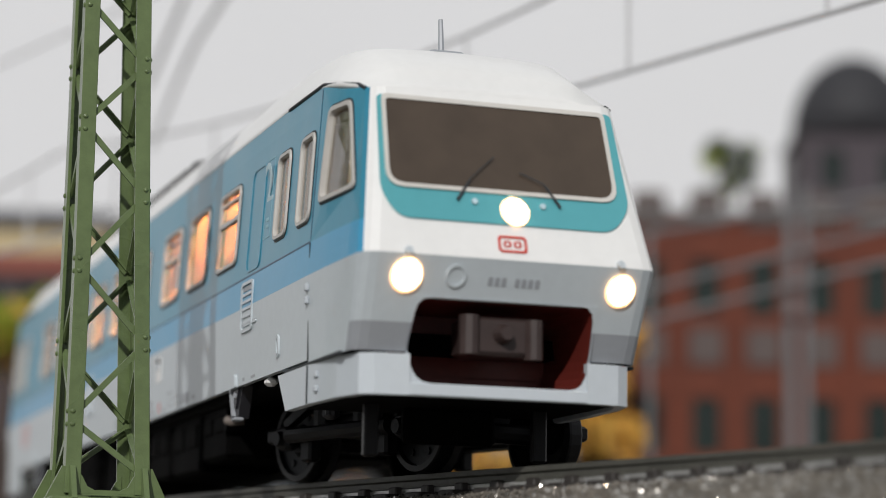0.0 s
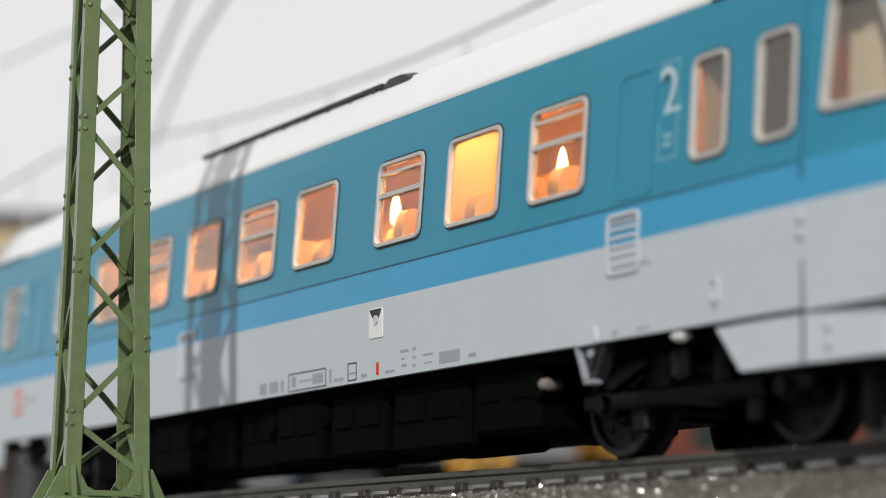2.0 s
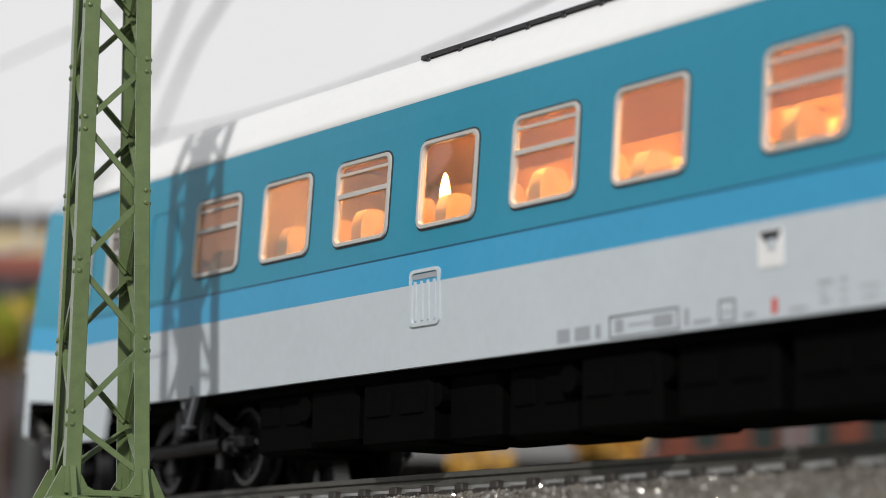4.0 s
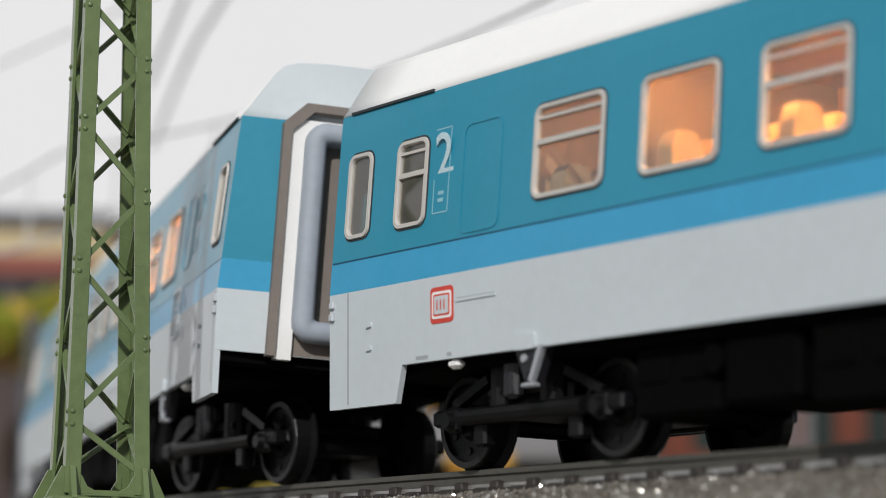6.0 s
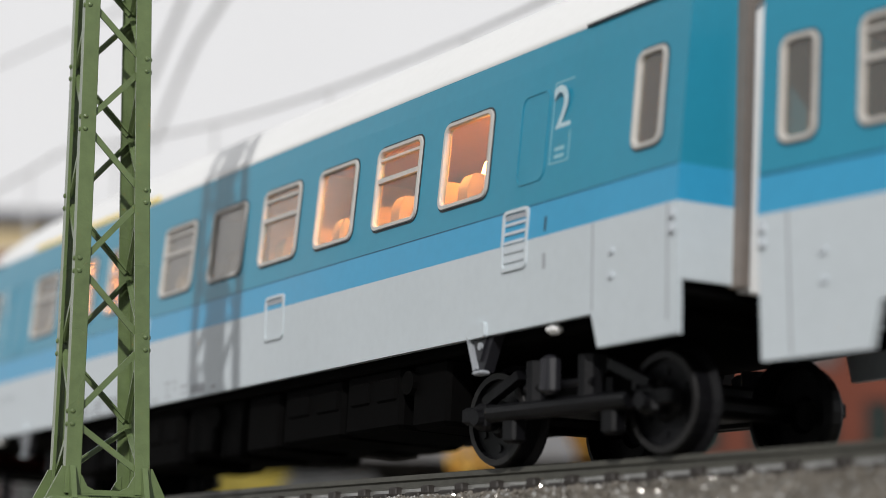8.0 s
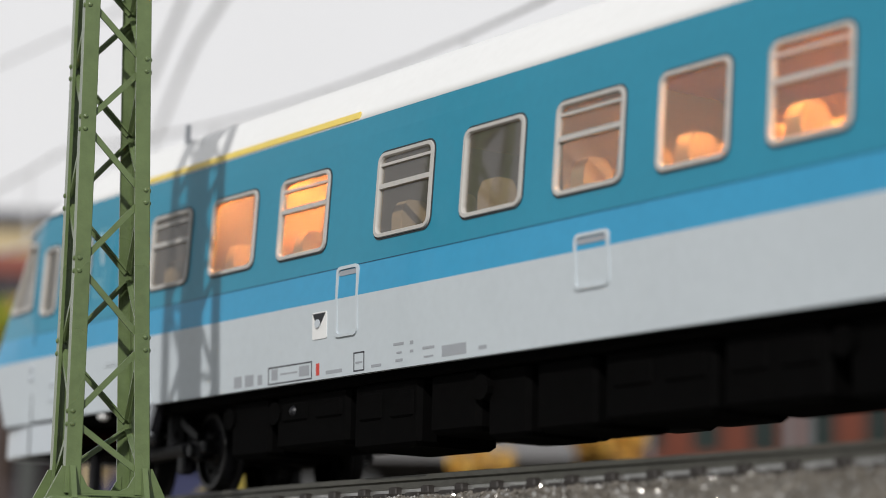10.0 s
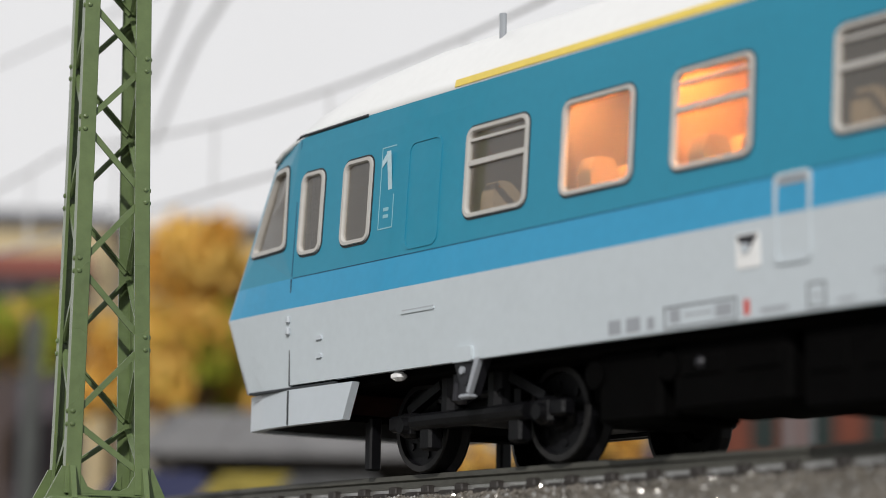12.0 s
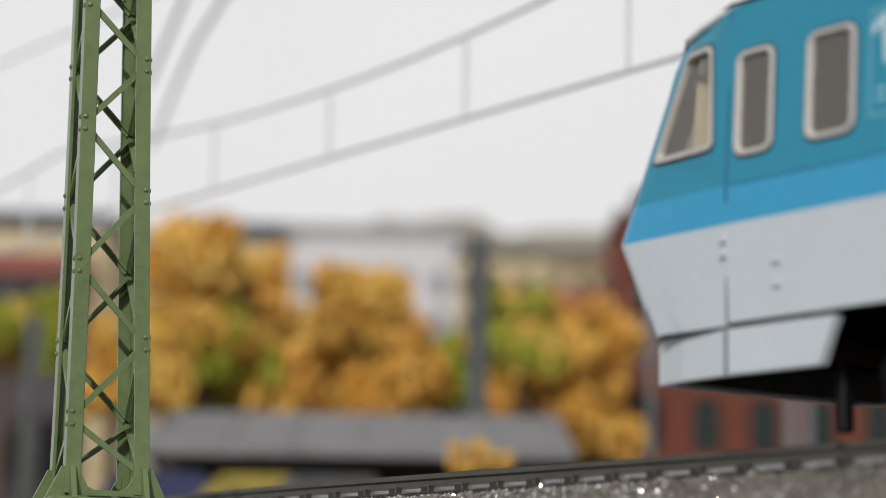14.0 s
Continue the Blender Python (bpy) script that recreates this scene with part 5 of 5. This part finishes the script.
WIN_A = [(105.9, 111.6, False), (96.2, 101.85, False), (68.3, 78.9, True), (51.4, 62.6, False), (35.2, 46.1, True), (14.1, 25.15, False), (-2.4, 8.7, True), (-19.25, -8.35, False), (-36.15, -24.85, True), (-52.6, -41.45, False), (-69.1, -57.85, True), (-93.5, -87.55, True), (-103.1, -98.25, False)]
DATA_A = [("hatch", 83.3, 88.8, 16.9, 22.9, 5), ("hatch", -19.7, -14.0, 15.25, 21.5, 0, True), ("hatch", 99.6, 101.0, 12.4, 15.0, 0), ("filler", 35.1, 38.3, 15.6, 19.0),
          ("door", 84.2, 90.6, 17.6, 36.4), ("door", -81.3, -74.5, 16.8, 36.1), ("catch", -97.9, -97.0, 13.2, 15.8), ("badge", -85.85, -81.75, 14.8, 18.7),
          ("sign", 91.0, 94.1, 27.0, 36.4, "2"), ("sign", -86.4, -83.6, 26.85, 36.3, "2"),
          ("line", 112.42, 112.68, 10.9, 23.4, 1), ("seamline", 112.43, 112.67, 23.7, 40.2), ("line", -101.8, -101.55, 7.2, 19.8), ("seamline", -105.2, 112.4, 23.42, 23.62),
          ("box", 14.1, 24.2, 11.1, 13.3), ("bars", 15.0, 16.2, 11.6, 12.9), ("bars", 17.0, 20.4, 12.1, 12.3), ("bars", 20.6, 23.4, 11.6, 12.8), ("bars", 6.0, 8.0, 11.3, 12.7), ("bars", 8.8, 11.2, 11.3, 12.7), ("bars", 12.0, 12.8, 11.3, 12.7),
          ("bars", 25.0, 25.6, 11.4, 13.0), ("bars", 26.2, 28.6, 11.4, 11.8), ("box", 29.7, 31.9, 11.2, 13.3), ("bars", 30.0, 31.6, 12.0, 12.2), ("bars", 33.0, 34.4, 11.4, 11.8), ("bars", 36.6, 37.3, 11.4, 12.8, RED), ("bars", 38.8, 41.0, 11.4, 11.7),
          ("bars", 42.4, 44.2, 13.4, 13.7), ("bars", 42.6, 43.4, 12.6, 12.8), ("bars", 42.6, 43.8, 11.8, 12.1), ("bars", 45.2, 45.8, 13.4, 13.8), ("bars", 45.2, 45.8, 12.5, 12.8), ("bars", 45.2, 45.8, 11.6, 11.9), ("bars", 47.4, 49.6, 12.6, 12.8), ("bars", 47.6, 49.4, 11.7, 11.9), ("bars", 51.0, 55.4, 11.4, 12.7, GREY_MID), ("bars", 57.2, 58.8, 11.6, 12.0),
          ("bars", 84.0, 85.0, 11.3, 11.7), ("bars", 88.0, 90.0, 11.3, 11.6), ("bars", -88.6, -86.4, 11.2, 11.6), ("bars", -83.0, -82.2, 11.2, 11.6)]
WIN_B = [(105.5, 110.5, False), (95.6, 101.6, False), (67.35, 78.1, True), (50.85, 62.0, False), (34.35, 45.5, True), (13.35, 24.4, True), (-3.05, 7.9, False), (-19.15, -8.15, True), (-34.4, -24.05, False), (-50.15, -39.3, True), (-65.7, -55.0, False), (-97.7, -92.55, False)]
DATA_B = [("hatch", -17.7, -12.2, 15.95, 21.6, 0), ("hatch", 26.8, 31.4, 15.4, 23.6, 0), ("hatch", -74.8, -69.7, 17.1, 23.6, 5), ("filler", 33.2, 36.25, 15.6, 18.75),
          ("door", 82.6, 88.8, 16.9, 36.2), ("door", -76.8, -71.3, 26.0, 35.8), ("catch", 104.4, 105.5, 13.8, 15.9), ("catch", -90.7, -89.8, 14.2, 16.6), ("bars", -78.2, -77.85, 20.4, 21.9, SEAL), ("bars", -78.3, -77.75, 16.5, 18.1), ("line", -87.0, -86.8, 11.2, 19.8),
          ("sign", 91.3, 94.1, 26.95, 36.4, "1"), ("sign", -81.2, -77.6, 27.3, 36.0, "2"),
          ("line", 111.3, 111.48, 10.9, 23.4, 1), ("seamline", 111.3, 111.48, 23.7, 40.2), ("seamline", -100.7, 111.2, 23.45, 23.56), ("line", -99.6, -99.35, 8.9, 19.8),
          ("box", 36.4, 46.2, 11.1, 13.2), ("bars", 44.0, 45.4, 11.6, 12.9), ("bars", 39.6, 43.4, 12.1, 12.3), ("bars", 37.0, 39.2, 11.6, 12.8), ("bars", 52.4, 54.2, 11.3, 12.7), ("bars", 49.6, 51.6, 11.3, 12.7), ("bars", 47.6, 48.6, 11.3, 12.5),
          ("bars", 34.8, 35.5, 11.4, 12.8, RED), ("bars", 30.0, 33.4, 11.4, 11.8), ("box", 25.4, 27.6, 11.2, 13.4), ("bars", 25.8, 27.2, 12.1, 12.3), ("bars", 22.0, 24.0, 11.4, 11.7), ("bars", 17.6, 19.6, 13.4, 13.7), ("bars", 18.0, 19.0, 12.5, 12.7), ("bars", 17.8, 19.2, 11.6, 11.9), ("bars", 15.8, 16.4, 13.3, 13.7), ("bars", 15.8, 16.4, 12.4, 12.7), ("bars", 11.8, 14.0, 12.5, 12.8), ("bars", 12.0, 13.8, 11.6, 11.8), ("bars", 6.0, 10.4, 11.4, 12.6, GREY_MID), ("bars", 2.4, 3.8, 11.6, 12.0)]
car_a, bogies_a = railcar("teal, blue and pale grey model railcar with lit headlights", -105.4, 112.6, 18.4, WIN_A, -1, True, DATA_A, [(86.7, 25.2, 79.9, 93.9), (-75.2, 25.0, -69.5, -82.4)], [(62.1, -7.8, 32.4), (25.1, -7.8, 33.0), (-25.8, -7.6, 32.6), (-61.3, -7.6, 34.4)], 3, 1, None)
car_b, bogies_b = railcar("teal, blue and pale grey trailing railcar with yellow roof line", -100.9, 111.5, 15.8, WIN_B, 1, False, DATA_B, [(81.6, 24.4, 77.4, 90.5), (-73.9, 26.6, -65.4, -78.9)], [(49.0, 5.6, 32.6), (-52.0, 8.4, 31.6)], 5, -1, (29.5, 81.0))

# details that only one car has
bm = bmesh.new()
tube(bm, (107.2, 0.0, 45.0), (106.6, 0.0, 51.0), 0.42, 8, r2=0.28)
box(bm, 105.5, 109.5, -2.2, 2.2, 45.4, 46.8, 0.3)
part("antenna", bm, GREY_MID, car_a, "short grey roof antenna")
for sg in (-1, 1):
    bm = bmesh.new()
    beam(bm, (-26.0, sg * 10.9, 47.5), (27.0, sg * 10.9, 47.5), 0.6, 0.5)
    for i in range(9):
        box(bm, -25 + i * 6.2, -24.2 + i * 6.2, sg * 10.9 - 0.3, sg * 10.9 + 0.3, 46.4, 47.7, 0.1)
    part("exhaust_rail", bm, RAIL_GREY, car_a, "black raised rail along the roof")
    bm = bmesh.new()
    rings = [[(x, sg * y, z) for y, z in ((9.2, 47.2), (11.3, 46.8), (11.0, 47.7 + k), (9.2, 48.2 + k))] for x, k in ((27.0, -0.4), (28.5, 0.3), (31.5, 0.3), (34.0, -0.5))]
    loops(bm, rings, False, True)
    part("roof_vent", bm, RAIL_GREY, car_a, "dark roof vent at the end of the rail")
bm = bmesh.new()
tube(bm, (78.0, 11.0, 46.5), (78.0, 11.0, 49.4), 0.4, 8)
part("antenna", bm, GREY_MID, car_b)


# ---- motion ----
RUN = [(0.0, -81.4), (0.5, -66.9), (1.0, -50.8), (1.5, -36.1), (2.0, -20.6), (2.5, -5.6), (3.0, 10.2), (3.2, 16.7), (3.9, 41.1), (4.6, 66.4), (5.3, 91.6), (5.5, 98.6), (6.0, 115.8), (6.5, 134.2), (7.0, 150.3), (7.5, 169.1), (8.0, 185.6), (8.2, 191.8), (8.9, 215.6), (9.6, 239.4), (10.3, 263.4), (10.5, 270.5), (11.0, 287.5), (11.5, 306.5), (12.0, 324.8), (12.5, 343.7), (13.0, 362.5), (13.5, 381.5), (14.0, 399.0)]
PIVOT, GAP = 65.95, 211.48
# seconds, how far each body rides up, pitch, lean in the curve, slide and swing on its pivots
RIDE_A = [(0.0, 0.02, -0.0015, 0.001, 0.0, 0.0), (1.0, 0.02, -0.0015, 0.001, 0.0, 0.0), (2.5, -0.08, -0.0075, 0.001, 0.0, 0.0), (5.5, -0.055, -0.0047, 0.001, 0.0, 0.0), (8.0, 0.0, -0.0009, 0.001, 0.0, 0.0), (14.0, 0.0, 0.0, 0.001, 0.0, 0.0)]
RIDE_B = [(0.0, 1.38, 0.0, 0.050, 2.0, 0.005), (6.5, 1.38, 0.0, 0.050, 2.0, 0.005), (8.0, 1.35, -0.0052, 0.042, 1.7, 0.009), (10.5, -0.19, -0.0003, -0.001, 0.0, 0.0), (13.0, 0.10, -0.0027, -0.001, 0.0, 0.0), (14.0, 0.10, -0.0027, -0.001, 0.0, 0.0)]


def car_pose(s):
    a, b = Vector(track(s + PIVOT)[0]), Vector(track(s - PIVOT)[0])
    c, d = (a + b) / 2, a - b
    return c, math.atan2(d.y, d.x)


def run_at(t):
    for (t0, s0), (t1, s1) in zip(RUN, RUN[1:]):
        if t <= t1 + 1e-9:
            return s0 + (s1 - s0) * (t - t0) / (t1 - t0)
    return RUN[-1][1]


def ride_at(ride, t):
    for r0, r1 in zip(ride, ride[1:]):
        if t <= r1[0] + 1e-9:
            k = (t - r0[0]) / (r1[0] - r0[0])
            return [p + (q - p) * k for p, q in zip(r0[1:], r1[1:])]
    return ride[-1][1:]


def motions():
    for car, made, back, flip, ride in ((car_a, bogies_a, 0.0, 1, RIDE_A), (car_b, bogies_b, GAP, -1, RIDE_B)):
        rows = []
        for t, s in RUN:
            c, h = car_pose(s - back)
            up_, nod, lean, slide, swing = ride_at(ride, t)
            turn = h + swing + (0 if flip > 0 else math.pi)
            rows.append((t, Matrix.Translation((c.x * MM, c.y * MM, up_ * MM)) @ Matrix.Rotation(turn, 4, "Z") @ Matrix.Translation((slide * MM, 0, 0)) @ Matrix.Rotation(-nod, 4, "Y") @ Matrix.Rotation(lean, 4, "X")))
        walk(car, rows)
        for bg, sets in made:
            x = bg.matrix_basis.translation.x / MM
            rows = []
            for t, s in RUN:
                c, h = car_pose(s - back)
                up_, nod, lean, slide, swing = ride_at(ride, t)
                p, hb = track(s - back + (x + slide) * flip)
                d = Vector(p) - c
                lat = (-math.sin(h) * d.x + math.cos(h) * d.y) * flip - swing * x
                rows.append((t, Matrix.Rotation(-lean, 4, "X") @ Matrix.Translation((x * MM, lat * MM, -(up_ + nod * x) * MM)) @ Matrix.Rotation(hb - h - swing, 4, "Z") @ Matrix.Rotation(nod, 4, "Y")))
            walk(bg, rows)
            for w, off in sets:
                walk(w, [(i * 0.2, Matrix.Translation((off * MM, 0, 5.15 * MM)) @ Matrix.Rotation(flip * (run_at(i * 0.2) - RUN[0][1]) / 5.15, 4, "Y")) for i in range(71)])


motions()
